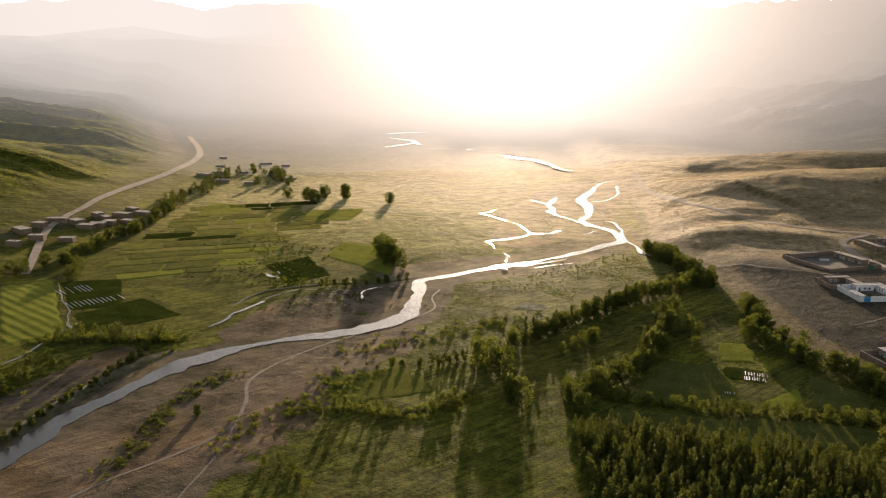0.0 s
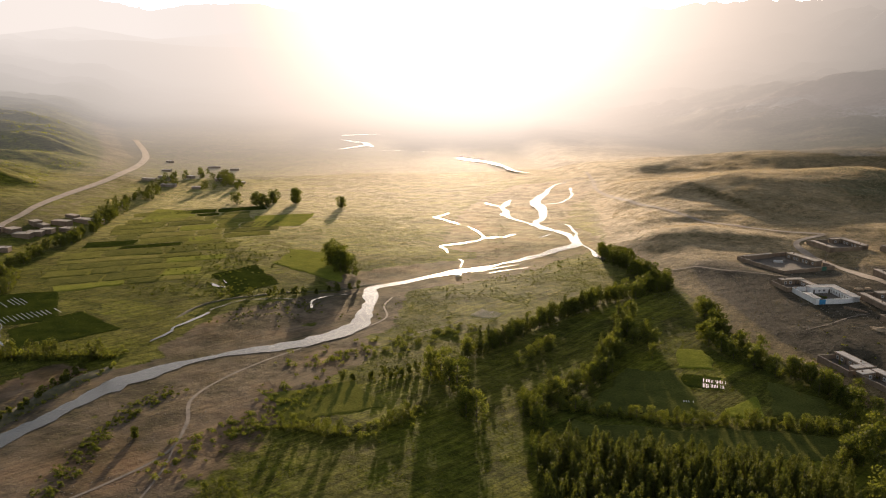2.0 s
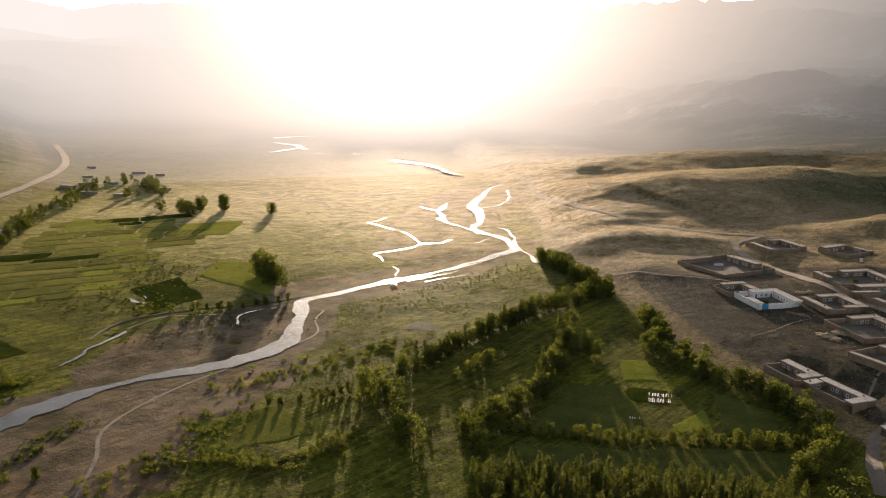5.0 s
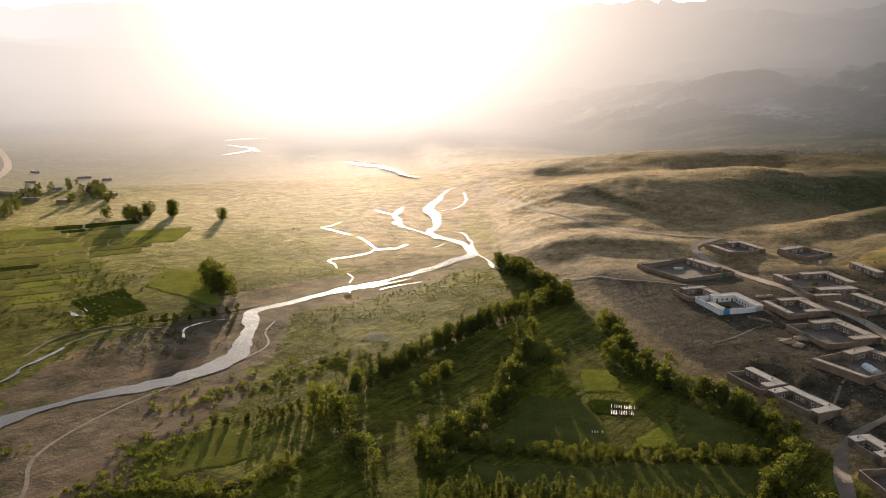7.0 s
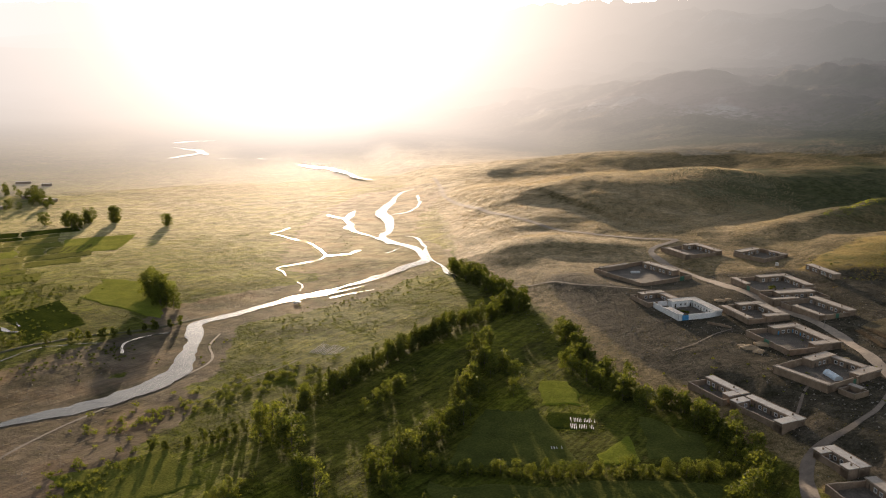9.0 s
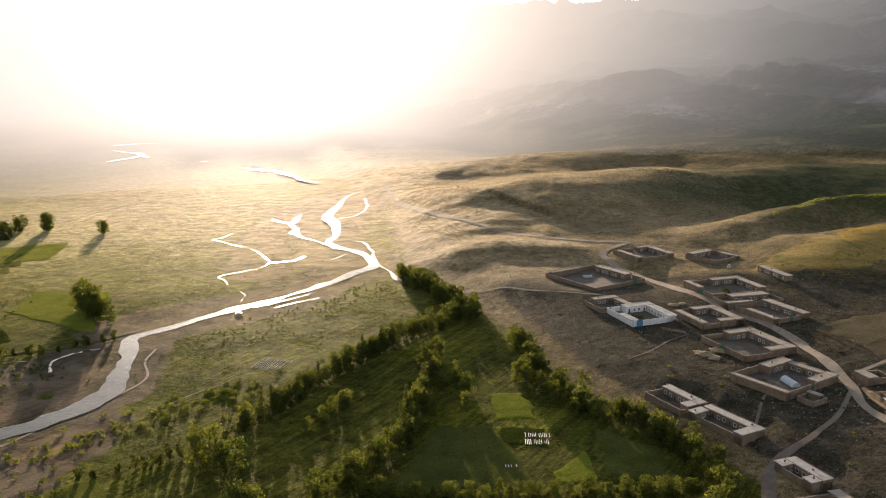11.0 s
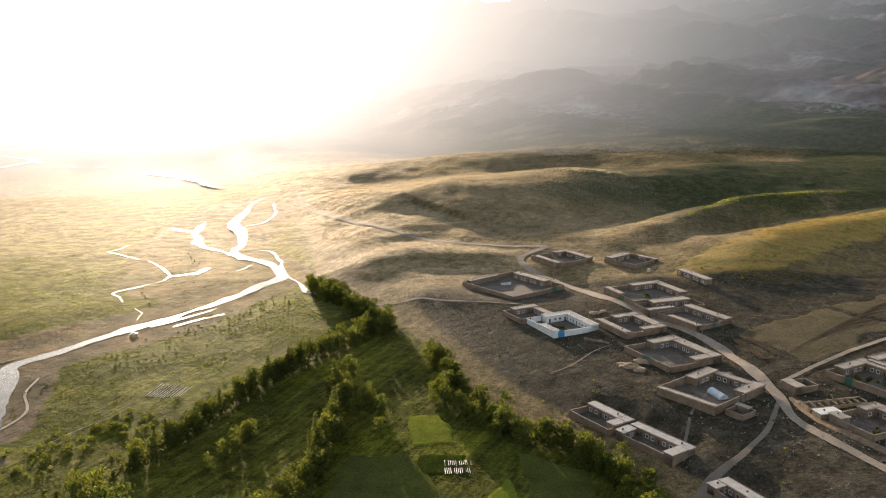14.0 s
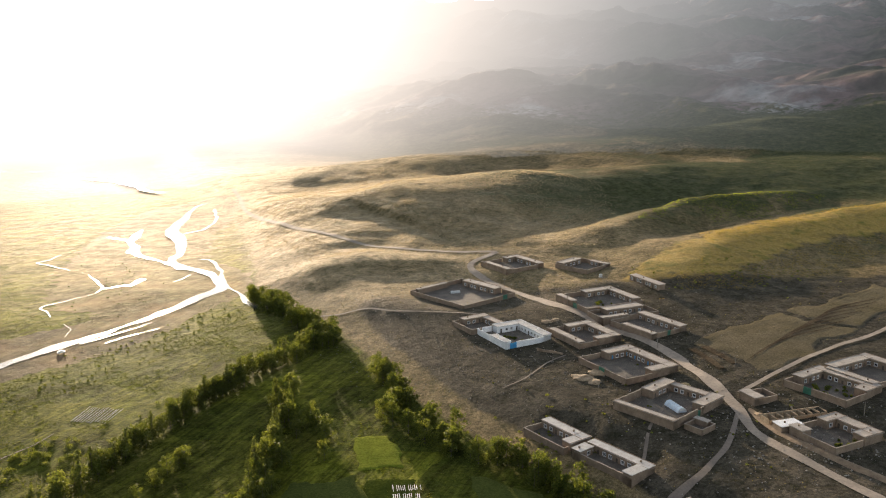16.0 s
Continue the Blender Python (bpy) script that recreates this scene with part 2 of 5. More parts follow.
BARK = plain("bark", (0.07, 0.055, 0.04), (0.16, 0.13, 0.10), 2.0)
TRACK = plain("dusty_road", (0.22, 0.175, 0.13), (0.36, 0.29, 0.22), 0.15, 0.85, 0.4)
WHEELS = plain("wheel_track_gravel", (0.13, 0.102, 0.078), (0.21, 0.165, 0.125), 0.2, 0.85, 0.4)

# ---- the land ----
def step(low, high, v):
    u = np.clip((v - low) / (high - low), 0, 1)
    return u * u * (3 - 2 * u)


def lattice(x, y, seed):
    n = (x.astype(np.int64) * 374761393 + y.astype(np.int64) * 668265263 + seed * 69069) & 0x7FFFFFFF
    n = ((n ^ (n >> 13)) * 1274126177) & 0x7FFFFFFF
    return ((n ^ (n >> 16)) & 0xFFFF) / 65535.0


def smooth_noise(x, y, seed=0):
    ix, iy = np.floor(x), np.floor(y)
    u, v = x - ix, y - iy
    u, v = u * u * (3 - 2 * u), v * v * (3 - 2 * v)
    a, b = lattice(ix, iy, seed), lattice(ix + 1, iy, seed)
    c, d = lattice(ix, iy + 1, seed), lattice(ix + 1, iy + 1, seed)
    return (a * (1 - u) + b * u) * (1 - v) + (c * (1 - u) + d * u) * v


def fbm(x, y, size, octaves=4, seed=0, gain=0.5):
    total, amount = 0.0, 0.5
    for k in range(octaves):
        f = 2.0**k / size
        total = total + amount * (smooth_noise(x * f, y * f, seed + 17 * k) * 2 - 1)
        amount *= gain
    return total


def ridged(x, y, size, octaves=4, seed=0):
    total, amount = 0.0, 0.5
    for k in range(octaves):
        f = 2.0**k / size
        total = total + amount * (1 - np.abs(smooth_noise(x * f, y * f, seed + 31 * k) * 2 - 1))
        amount *= 0.5
    return total


def to_line(x, y, line):
    """How far points lie from a bent line."""
    best = np.full(np.shape(x), 1e9)
    for (ax, ay), (bx, by) in zip(line, line[1:]):
        dx, dy = bx - ax, by - ay
        u = np.clip(((x - ax) * dx + (y - ay) * dy) / (dx * dx + dy * dy), 0, 1)
        best = np.minimum(best, np.hypot(x - ax - u * dx, y - ay - u * dy))
    return best


def inside(x, y, corners):
    """Whether points lie in a plot."""
    hit = np.zeros(np.shape(x), bool)
    for (ax, ay), (bx, by) in zip(corners, corners[1:] + corners[:1]):
        if ay != by:
            hit ^= ((ay > y) != (by > y)) & (x < (bx - ax) * (y - ay) / (by - ay) + ax)
    return hit


RIVER = [(-290, -20), (-300, 40), (-308, 79), (-315, 114), (-314, 158), (-310, 198), (-291, 236), (-265, 263), (-251, 284), (-244, 312), (-254, 358), (-264, 388),
         (-250, 410), (-227, 444), (-202, 477), (-175, 513), (-158, 540), (-158, 560), (-170, 588), (-192, 613), (-206, 637), (-205, 662), (-214, 715), (-229, 759), (-231, 811), (-231, 869), (-221, 893)]
FOOT_RIGHT = [(60, -300), (40, 150), (18, 235), (-15, 285), (-42, 335), (-62, 390), (-85, 450), (-115, 505), (-138, 545), (-146, 600), (-160, 680), (-182, 770), (-215, 870),
              (-270, 1010), (-350, 1200), (-430, 1500), (-500, 2000), (-500, 5000)]
FOOT_LEFT = [(-560, -300), (-590, 200), (-610, 330), (-640, 520), (-725, 760), (-835, 920), (-1135, 1270), (-1455, 1700), (-1855, 2500), (-1855, 5000)]
# Crests of the hills: line with the height of each point, and half width.
RIDGES = [
    ([(-140, 690, 6), (-111, 712, 10), (-85, 740, 17), (-36, 755, 21), (16, 775, 22), (93, 800, 28), (179, 816, 21), (275, 832, 12), (420, 850, 10)], 96),
    ([(-190, 940, 3), (-93, 990, 10), (7, 1030, 20), (112, 1050, 17), (184, 1060, 14), (335, 1080, 18), (493, 1100, 22)], 105),
]
KNOLLS = [
    ([(101, 462, 2), (128, 492, 6), (150, 515, 9), (191, 560, 10), (246, 590, 12), (330, 612, 12), (430, 630, 14)], 40),
    ([(75, 570, 3), (123, 600, 8), (164, 640, 14), (195, 665, 16), (235, 680, 13), (300, 705, 8)], 27),
]
SPURS = [
    ([(-116, 545, 2), (-94, 555, 5), (-65, 560, 6), (-42, 550, 4), (-15, 548, 2)], 24),
    ([(-84, 474, 3), (-60, 464, 5), (-40, 452, 4), (-12, 440, 2)], 20),
    ([(0, 700, 8), (59, 716, 11), (112, 736, 13), (165, 756, 12)], 52),
]
CRESTS = RIDGES + KNOLLS + SPURS
# Levelled ground under the yards: place and reach.
PADS = [(-4, 476, 33), (31, 524, 20), (74, 514, 16), (68, 436, 24), (76, 412, 18), (78, 395, 18), (-4, 414, 13), (12, 395, 18), (45, 388, 18), (57, 347, 20), (56, 305, 22), (10, 288, 13), (26, 268, 15),
        (125, 305, 20), (106, 266, 17), (148, 317, 20), (43, 228, 12), (42, 205, 14)]


def river_gap(x, y):
    return to_line(x, y, RIVER)


def raw_height(x, y):
    """The lie of the land before the yards were levelled, in metres over the river."""
    x, y = np.asarray(x, float), np.asarray(y, float)
    fx, fy = zip(*FOOT_RIGHT)
    d = (x - np.interp(y, fy, fx)) * 0.85
    z = 5 * step(-95, -5, d) + 11 * step(-8, 50, d) + 5 * step(50, 160, d) + 0.05 * np.clip(d - 260, 0, 900)
    hills = 0.0
    for line, wide in CRESTS:
        best, tall = np.full(np.shape(x), 1e9), 0.0
        for (ax, ay, ah), (bx, by, bh) in zip(line, line[1:]):
            dx, dy = bx - ax, by - ay
            u = np.clip(((x - ax) * dx + (y - ay) * dy) / (dx * dx + dy * dy), 0, 1)
            off = np.hypot(x - ax - u * dx, y - ay - u * dy)
            tall = np.where(off < best, ah + u * (bh - ah), tall)
            best = np.minimum(best, off)
        hills = np.hypot(hills, tall * np.exp(-((best / wide) ** 2)))
    rough = step(10, 120, d) * step(380, 620, y + 0.4 * x)
    z = z + hills * step(-5, 70, d) + rough * (6 * fbm(x, y, 120, 4, 5) + 3 * (ridged(x, y * 0.6, 60, 3, 9) - 0.45) + 3 * (ridged(x + 0.5 * y, y * 0.4, 110, 2, 19) - 0.5))
    z = z + step(0, 60, d) * 0.8 * fbm(x, y, 35, 3, 3)
    z = z + step(2, 28, d) * (1 - step(50, 120, d)) * step(400, 470, y) * 3 * (ridged(d * 0.3, y, 48, 2, 71) - 0.42)
    lx, ly = zip(*FOOT_LEFT)
    e = (np.interp(y, ly, lx) - x) * 0.8
    z = z + 12 * step(-60, 40, e) + step(0, 130, e) * 23 + 0.13 * np.clip(e - 60, 0, 500) + step(10, 150, e) * 46 * (ridged(x * 0.35 + 0.2 * y, y - 0.5 * x, 130, 4, 40) - 0.55)
    floor = 1 - np.clip(step(-60, 20, d) + step(-60, 20, e), 0, 1)
    gap = river_gap(x, y)
    z = z + floor * (0.5 * fbm(x, y, 60, 4, 11) + 1.4 * step(14, 60, gap))
    return z


LEVELS = [float(raw_height(np.array([x]), np.array([y]))[0]) for x, y, r in PADS]


def full_height(x, y):
    """The lie of the whole land with its levelled yards and the mountains, in metres over the river, and how far up the mountains it is."""
    z = raw_height(x, y)
    for (px, py, reach), level in zip(PADS, LEVELS):
        u = 1 - step(reach * 0.7, reach * 1.5, np.hypot(x - px, y - py))
        z = z + u * 0.85 * (level - z)
    r, deg = np.hypot(x, y), np.degrees(np.arctan2(x, y))
    top = np.interp(deg, [-100, -60, -47, -41.5, -37, -31, -22, -9, 0, 6, 20, 32, 60, 100], [2, 1.6, 1.2, 1.9, 1.2, 1.7, 2.0, 2.4, 3.3, 3.6, 3.8, 4.3, 4.5, 3])
    crest = 148 + 4400 * np.tan(np.radians(top))
    start = np.interp(deg, [-100, -60, -30, -14, -6, 0, 8, 30, 100], [2300, 2400, 2400, 2100, 1500, 1200, 1040, 980, 950])
    base = np.interp(deg, [-14, -4, 6, 30], [0, 10, 34, 44])
    up = np.clip((r - start) / (4400 - start), 0, 1)
    w = step(900, 1400, r) * step(-16, -4, deg)
    z = z * (1 - w) + base * w
    px, py = x + 130 * fbm(x, y, 500, 3, 90), y + 130 * fbm(x, y, 500, 3, 91)
    gully = ridged(px + 0.6 * py, (py - 0.6 * px) * 0.5, 520, 6, 66) - 0.5
    side = np.interp(deg, [-60, -12, 4], [0.35, 0.5, 1.0])
    rise = (crest - base) * (0.62 * up + 0.38 * up**2) + side * step(0, 0.12, up) * ((60 + 260 * up) * gully + (38 + 40 * up) * (ridged(px, py, 170, 4, 61) - 0.5))
    second = np.exp(-(((r - 3300) / 330) ** 2)) * step(-12, -24, deg) * (148 + 3300 * np.tan(np.radians(np.interp(deg, [-60, -46, -40, -34, -26], [0.9, 0.75, 0.95, 0.7, 0.5]))) + 25 * fbm(x, y, 300, 4, 15))
    z = np.where(up > 0, np.maximum(z + rise, second), z)
    peak = np.hypot(x - 2500 * math.sin(radians(28.9)), y - 2500 * math.cos(radians(28.9)))
    z = np.maximum(z, np.exp(-((peak / 420) ** 1.4)) * (205 + 90 * (ridged(x, y, 150, 4, 5) - 0.5)) - 30)
    line = 148 + r * np.tan(np.radians(top - 0.12))
    z = np.where(r > 4250, np.maximum(z, crest * 0.97 + 20 * fbm(x, y, 300, 4, 12)), np.where(r > 1500, np.minimum(z, line), z))
    return z, up


def height(x, y):
    """Height of the built ground under points, from its grid."""
    xs, ys, z = LAND
    x, y = np.asarray(x, float), np.asarray(y, float)
    i, j = np.clip(np.searchsorted(xs, x) - 1, 0, len(xs) - 2), np.clip(np.searchsorted(ys, y) - 1, 0, len(ys) - 2)
    u, v = (x - xs[i]) / (xs[i + 1] - xs[i]), (y - ys[j]) / (ys[j + 1] - ys[j])
    return (z[j, i] * (1 - u) + z[j, i + 1] * u) * (1 - v) + (z[j + 1, i] * (1 - u) + z[j + 1, i + 1] * u) * v


def drape(x, y, lift=0.0):
    return float(height(x, y)) + lift


def axis(low, high, fine, outer, grow=1.045):
    """Even steps within, ever longer ones outside."""
    inner = list(np.arange(low, high + fine, fine))
    s, a = fine, inner[0]
    head = []
    while a > outer[0]:
        s *= grow
        a -= s
        head.append(a)
    s, b = fine, inner[-1]
    tail = []
    while b < outer[1]:
        s *= grow
        b += s
        tail.append(b)
    return np.array(head[::-1] + inner + tail)


def grid_mesh(name, xs, ys, heights):
    nx, ny = len(xs), len(ys)
    gx, gy = np.meshgrid(xs, ys)
    verts = np.stack([gx, gy, heights], -1).reshape(-1, 3)
    i = np.arange(nx * ny).reshape(ny, nx)
    faces = np.stack([i[:-1, :-1], i[:-1, 1:], i[1:, 1:], i[1:, :-1]], -1).reshape(-1, 4)
    me = bpy.data.meshes.new(name)
    me.vertices.add(len(verts))
    me.vertices.foreach_set("co", verts.ravel())
    me.loops.add(faces.size)
    me.loops.foreach_set("vertex_index", faces.ravel())
    me.polygons.add(len(faces))
    me.polygons.foreach_set("loop_start", np.arange(0, faces.size, 4))
    me.polygons.foreach_set("loop_total", np.full(len(faces), 4))
    me.polygons.foreach_set("use_smooth", np.ones(len(faces), bool))
    me.update()
    return me


def set_zone(me, name, values):
    layer = me.attributes.new(name, "FLOAT", "POINT")
    layer.data.foreach_set("value", np.asarray(values, np.float32).ravel())


GRAVEL = [(RIVER[:10], 20), (RIVER[9:], 24), ([(-262, 30), (-262, 90), (-258, 150), (-262, 200), (-255, 262)], 44), ([(-268, 405), (-205, 470), (-170, 540)], 34),
          ([(-215, 560), (-232, 640), (-240, 740), (-230, 840)], 58), ([(-300, 250), (-300, 300), (-270, 350)], 28), ([(-345, 110), (-345, 190)], 16)]


def set_zones(me, gx, gy):
    """What covers the land where, and where extra sheen stands in for haze."""
    fx, fy = zip(*FOOT_RIGHT)
    d = (gx - np.interp(gy, fy, fx)) * 0.85
    lx, ly = zip(*FOOT_LEFT)
    e = (np.interp(gy, ly, lx) - gx) * 0.8
    gravel = np.zeros_like(gx)
    for line, wide in GRAVEL:
        gravel = np.maximum(gravel, 1 - step(wide * 0.55, wide * 1.25, to_line(gx, gy, line)))
    green = (1 - step(-6, 16, d)) * (1 - 0.35 * step(-20, 30, e)) * (1 - 0.5 * step(560, 1000, gy))
    slope = step(30, 90, e) * 0.95
    # Hill grass, reaching down over the shaded front of the golden hill.
    shady_pasture = step(60, 200, d) * step(410, 540, gy) * (0.34 + 0.6 * fbm(gx, gy, 150, 3, 77))
    golden = 1 - step(13, 42, to_line(gx, gy, [(110, 464), (150, 505), (200, 552), (260, 582), (430, 618)]))
    set_zone(me, "gold", golden * 0.8)
    # Extra sheen up the valley, painted in to imitate haze over it.
    haze_sheen = step(360, 700, gy) * (0.3 + 0.7 * step(-700, -420, gx))
    # Sheen taken off village ground and right-hand slopes, imitating shade on them.
    bare = 0.1 * step(5, 30, d) * (1 - step(420, 520, gy)) + 0.12 * step(90, 230, d)
    set_zone(me, "haze_sheen", -bare + haze_sheen * (1 - 0.4 * step(40, 90, e)) * (1 - step(1050, 1400, np.hypot(gx, gy))) * (1 - 0.6 * step(40, 160, d)) * (1 - step(170, 330, d)))
    set_zone(me, "gravel", gravel)
    upland = step(170, 300, d) * step(620, 760, gy) * (0.42 + 0.7 * fbm(gx, gy, 160, 4, 78))
    set_zone(me, "green", np.clip(green + slope, 0, 1))
    set_zone(me, "shady_pasture", np.clip(shady_pasture + upland, 0, 1))
    set_zone(me, "soil", 1.05 * step(5, 30, d) * (1 - step(420, 520, gy)) + 0.5 * step(-50, -10, e) * (1 - step(5, 30, e)))


def build_land():
    xs, ys = axis(-600, 250, 3.0, (-4700, 4700), 1.032), axis(60, 760, 3.0, (-900, 4800), 1.028)
    gx, gy = np.meshgrid(xs, ys)
    z, up = full_height(gx, gy)
    me = grid_mesh("ground", xs, ys, z * (1 - step(1100, 1500, np.hypot(gx, gy))) - 9 * step(1040, 1200, np.hypot(gx, gy)))
    set_zones(me, gx, gy)
    me.materials.append(GROUND)
    tagged(new("ground", me), "valley ground with green fields, gravel banks and dry hills", "ground", kind="structure")
    return xs, ys, z


def build_mountains():
    """The far end of the valley and the ranges round its head."""
    az, rad = np.radians(np.linspace(-80, 70, 640)), np.geomspace(930, 4700, 250)
    ga, gr = np.meshgrid(az, rad)
    x, y = gr * np.sin(ga), gr * np.cos(ga)
    z, up = full_height(x, y)
    z = z - 4 * (1 - step(940, 1030, gr + 60 * fbm(x, y, 60, 3, 33)))
    me = grid_mesh("backdrop", az, rad, z)
    me.vertices.foreach_set("co", np.stack([x, y, z], -1).ravel())
    me.update()
    set_zones(me, x, y)
    set_zone(me, "rock", step(0.0, 0.2, up))
    # This material's haze is light emitted by the mesh itself.
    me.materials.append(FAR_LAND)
    tagged(new("backdrop", me), "hazy far valley and mountain ranges below the low sun", "mountains", kind="structure")


def curve_points(line, gap):
    """A smooth row of points along a bent line."""
    p = [Vector((*q[:2], 0)) for q in line]
    p = [2 * p[0] - p[1]] + p + [2 * p[-1] - p[-2]]
    out = []
    for a, b, c, d in zip(p, p[1:], p[2:], p[3:]):
        n = max(2, int((c - b).length / gap))
        for k in range(n):
            t = k / n
            out.append(0.5 * (2 * b + (c - a) * t + (2 * a - 5 * b + 4 * c - d) * t * t + (3 * b - a - 3 * c + d) * t**3))
    return out + [p[-2]]


def ribbon(name, line, widths, lift, mat, label, category, gap=4.0, ragged=0.25, flat=False, seed=1, across=4, wobble=0.0):
    """A strip draped over the land, with uneven edges."""
    pts = curve_points(line, gap)
    n = len(pts)
    verts, faces = [], []
    for k, p in enumerate(pts):
        way = (pts[min(k + 1, n - 1)] - pts[max(k - 1, 0)]).normalized()
        side = Vector((way.y, -way.x, 0))
        p = p + side * wobble * 2 * float(fbm(np.array([p.x]), np.array([p.y]), 16, 3, seed + 3)[0])
        w = float(np.interp(k / (n - 1), np.linspace(0, 1, len(widths)), widths)) / 2
        l, r = (w * max(0.03, 1 + ragged * (2.2 * float(fbm(np.array([p.x + e]), np.array([p.y]), 34, 3, seed)[0]) + 0.9 * float(fbm(np.array([p.x + e]), np.array([p.y]), 8, 2, seed + 9)[0])))
                for e in (0.0, 40.0 / (0.1 + wobble)))
        for s in range(across + 1):
            q = p + side * (-l + (l + r) * s / across)
            verts.append((*(p if flat else q).xy, q.x, q.y))
        if k:
            o = (k - 1) * (across + 1)
            faces += [(o + s, o + s + 1, o + s + across + 2, o + s + across + 1) for s in range(across)]
    v = np.array(verts)
    me = bpy.data.meshes.new(name)
    me.from_pydata(np.column_stack([v[:, 2:], height(v[:, 0], v[:, 1]) + lift]).tolist(), [], faces)
    me.polygons.foreach_set("use_smooth", np.ones(len(faces), bool))
    me.materials.append(mat)
    return tagged(new(name, me), label, category, kind="structure")


LAND = build_land()
build_mountains()
STREAM = "shallow river shining in the evening light"
ribbon("water", RIVER, [13, 13, 12, 11, 10, 9, 11, 8, 6, 6, 7, 7, 7, 5, 10, 11, 6, 4, 2], 0.25, WATER, STREAM, "river", flat=True, ragged=0.6, gap=2.0)
def side_arm(line, widths):
    """A shallow side channel, broken and uneven."""
    ribbon("water", line, [w * 0.75 for w in widths], 0.3 if line[0][1] < 940 else 1.3, WATER, "side arm of the river on gravel", "river", flat=True, ragged=0.8, gap=1.5, wobble=1.5)


side_arm([(-192, 609), (-210, 632), (-236, 667), (-257, 719), (-272, 732), (-280, 741)], [6, 7, 6, 7, 3, 1])
side_arm([(-257, 719), (-258, 744), (-259, 768)], [3, 5, 2])
side_arm([(-216, 738), (-203, 752), (-199, 798), (-210, 850)], [2, 3, 4, 4])
side_arm([(-154, 560), (-165, 603), (-175, 628), (-186, 636)], [5, 6, 6, 2])
side_arm([(-152, 549), (-142, 532), (-132, 509), (-126, 490)], [5, 3, 3.5, 2])
side_arm([(-297, 671), (-302, 652), (-306, 644), (-292, 634), (-274, 618)], [0.8, 1.6, 2.2, 2.0, 1.0])
side_arm([(-264, 611), (-248, 592), (-235, 564), (-238, 548), (-246, 541), (-257, 529), (-260, 521), (-253, 511), (-247, 500)], [1.2, 2.2, 2.6, 1.8, 1.6, 1.0, 1.8, 1.8, 0.8])
side_arm([(-235, 564), (-226, 566), (-219, 569)], [1.5, 3.5, 1])
side_arm([(-218, 566), (-213, 585)], [3, 5])
side_arm([(-191, 572), (-182, 588)], [1.5, 2.5])
side_arm([(-235, 488), (-227, 477), (-226, 465)], [0.8, 1.4, 0.8])
side_arm([(-186, 499), (-180, 508), (-170, 516), (-160, 532)], [1, 2.4, 3, 3])
side_arm([(-202, 452), (-191, 464), (-178, 473)], [0.8, 2, 1.2])
side_arm([(-215, 452), (-198, 473), (-186, 486)], [1, 2.5, 1])
side_arm([(-421, 1124), (-390, 1096), (-360, 1069), (-327, 1021), (-303, 979), (-285, 963)], [3, 8, 13, 13, 8, 4])
side_arm([(-709, 1340), (-650, 1299), (-607, 1238)], [9, 14, 7])
side_arm([(-644, 1182), (-634, 1224), (-624, 1268)], [8, 8, 8])
side_arm([(-745, 1421), (-724, 1448), (-683, 1468)], [9, 8, 5])
side_arm([(-568, 1185), (-542, 1200)], [4, 5])
side_arm([(-510, 1198), (-497, 1192)], [5, 6])
side_arm([(-333, 246), (-334, 263), (-334, 281), (-335, 303)], [1.5, 4.5, 4, 2.5])
side_arm([(-336, 307), (-329, 330), (-314, 341), (-300, 346)], [1.2, 0.8, 1.0, 0.8])
side_arm([(-281, 332), (-287, 348), (-281, 364), (-273, 371)], [2.2, 1.6, 1.6, 2])
side_arm([(-370, 363), (-362, 358), (-355, 356)], [2, 3.5, 2])
side_arm([(-366, 372), (-360, 366)], [1, 2])
side_arm([(-483, 290), (-424, 237), (-407, 220), (-393, 180), (-389, 155)], [0.5, 1.0, 1.3, 0.9])
side_arm([(-407, 221), (-400, 214)], [3, 2])
HILL_ROAD = [(-204, 932), (-189, 877), (-177, 819), (-159, 768), (-119, 682), (-82, 627), (-65, 605), (-26, 576), (26, 559)]
FOOTPATH = [(-128, 505), (-100, 478), (-80, 466), (-62, 461), (-46, 447), (-28, 437), (2, 430)]
ribbon("road", HILL_ROAD, [3.6, 3.6, 3.8], 0.35, TRACK, "pale dirt road along the hillside", "road", ragged=0.1)
ribbon("road", [(26, 559), (13, 546), (5, 532), (7, 513), (22, 481), (44, 432), (63, 391), (76, 360), (81, 327), (82, 299), (80, 275), (88, 249), (98, 223), (112, 180), (120, 100)], [4.2, 4.6, 5, 5, 5], 0.25, TRACK,
       "dusty dirt road through the village", "road", ragged=0.3, gap=3.0)
ribbon("road", [(-520, 300), (-609, 413), (-646, 496), (-675, 568), (-728, 729), (-797, 875), (-881, 1001), (-1039, 1191)], [6, 6, 8, 9, 10, 10], 0.6, TRACK, "pale gravel road along the valley edge", "road", ragged=0.08)
ribbon("road", [(-268, 50), (-261, 79), (-252, 104), (-246, 133), (-254, 159), (-267, 182), (-269, 210), (-263, 240), (-252, 270)], [1.3, 1.5, 1.2], 0.12, WHEELS, "faint wheel track over the gravel bank", "track", ragged=0.2)
ribbon("road", FOOTPATH, [1.1, 1.2, 1.0], 0.15, TRACK, "narrow footpath over the bare spur", "path", ragged=0.15)
ribbon("road", [(80, 292), (66, 268), (52, 252), (36, 240), (28, 222), (24, 190)], [2.2, 2.6, 3, 4.5, 5], 0.2, WHEELS, "dusty track winding down between the houses", "track", ragged=0.25)
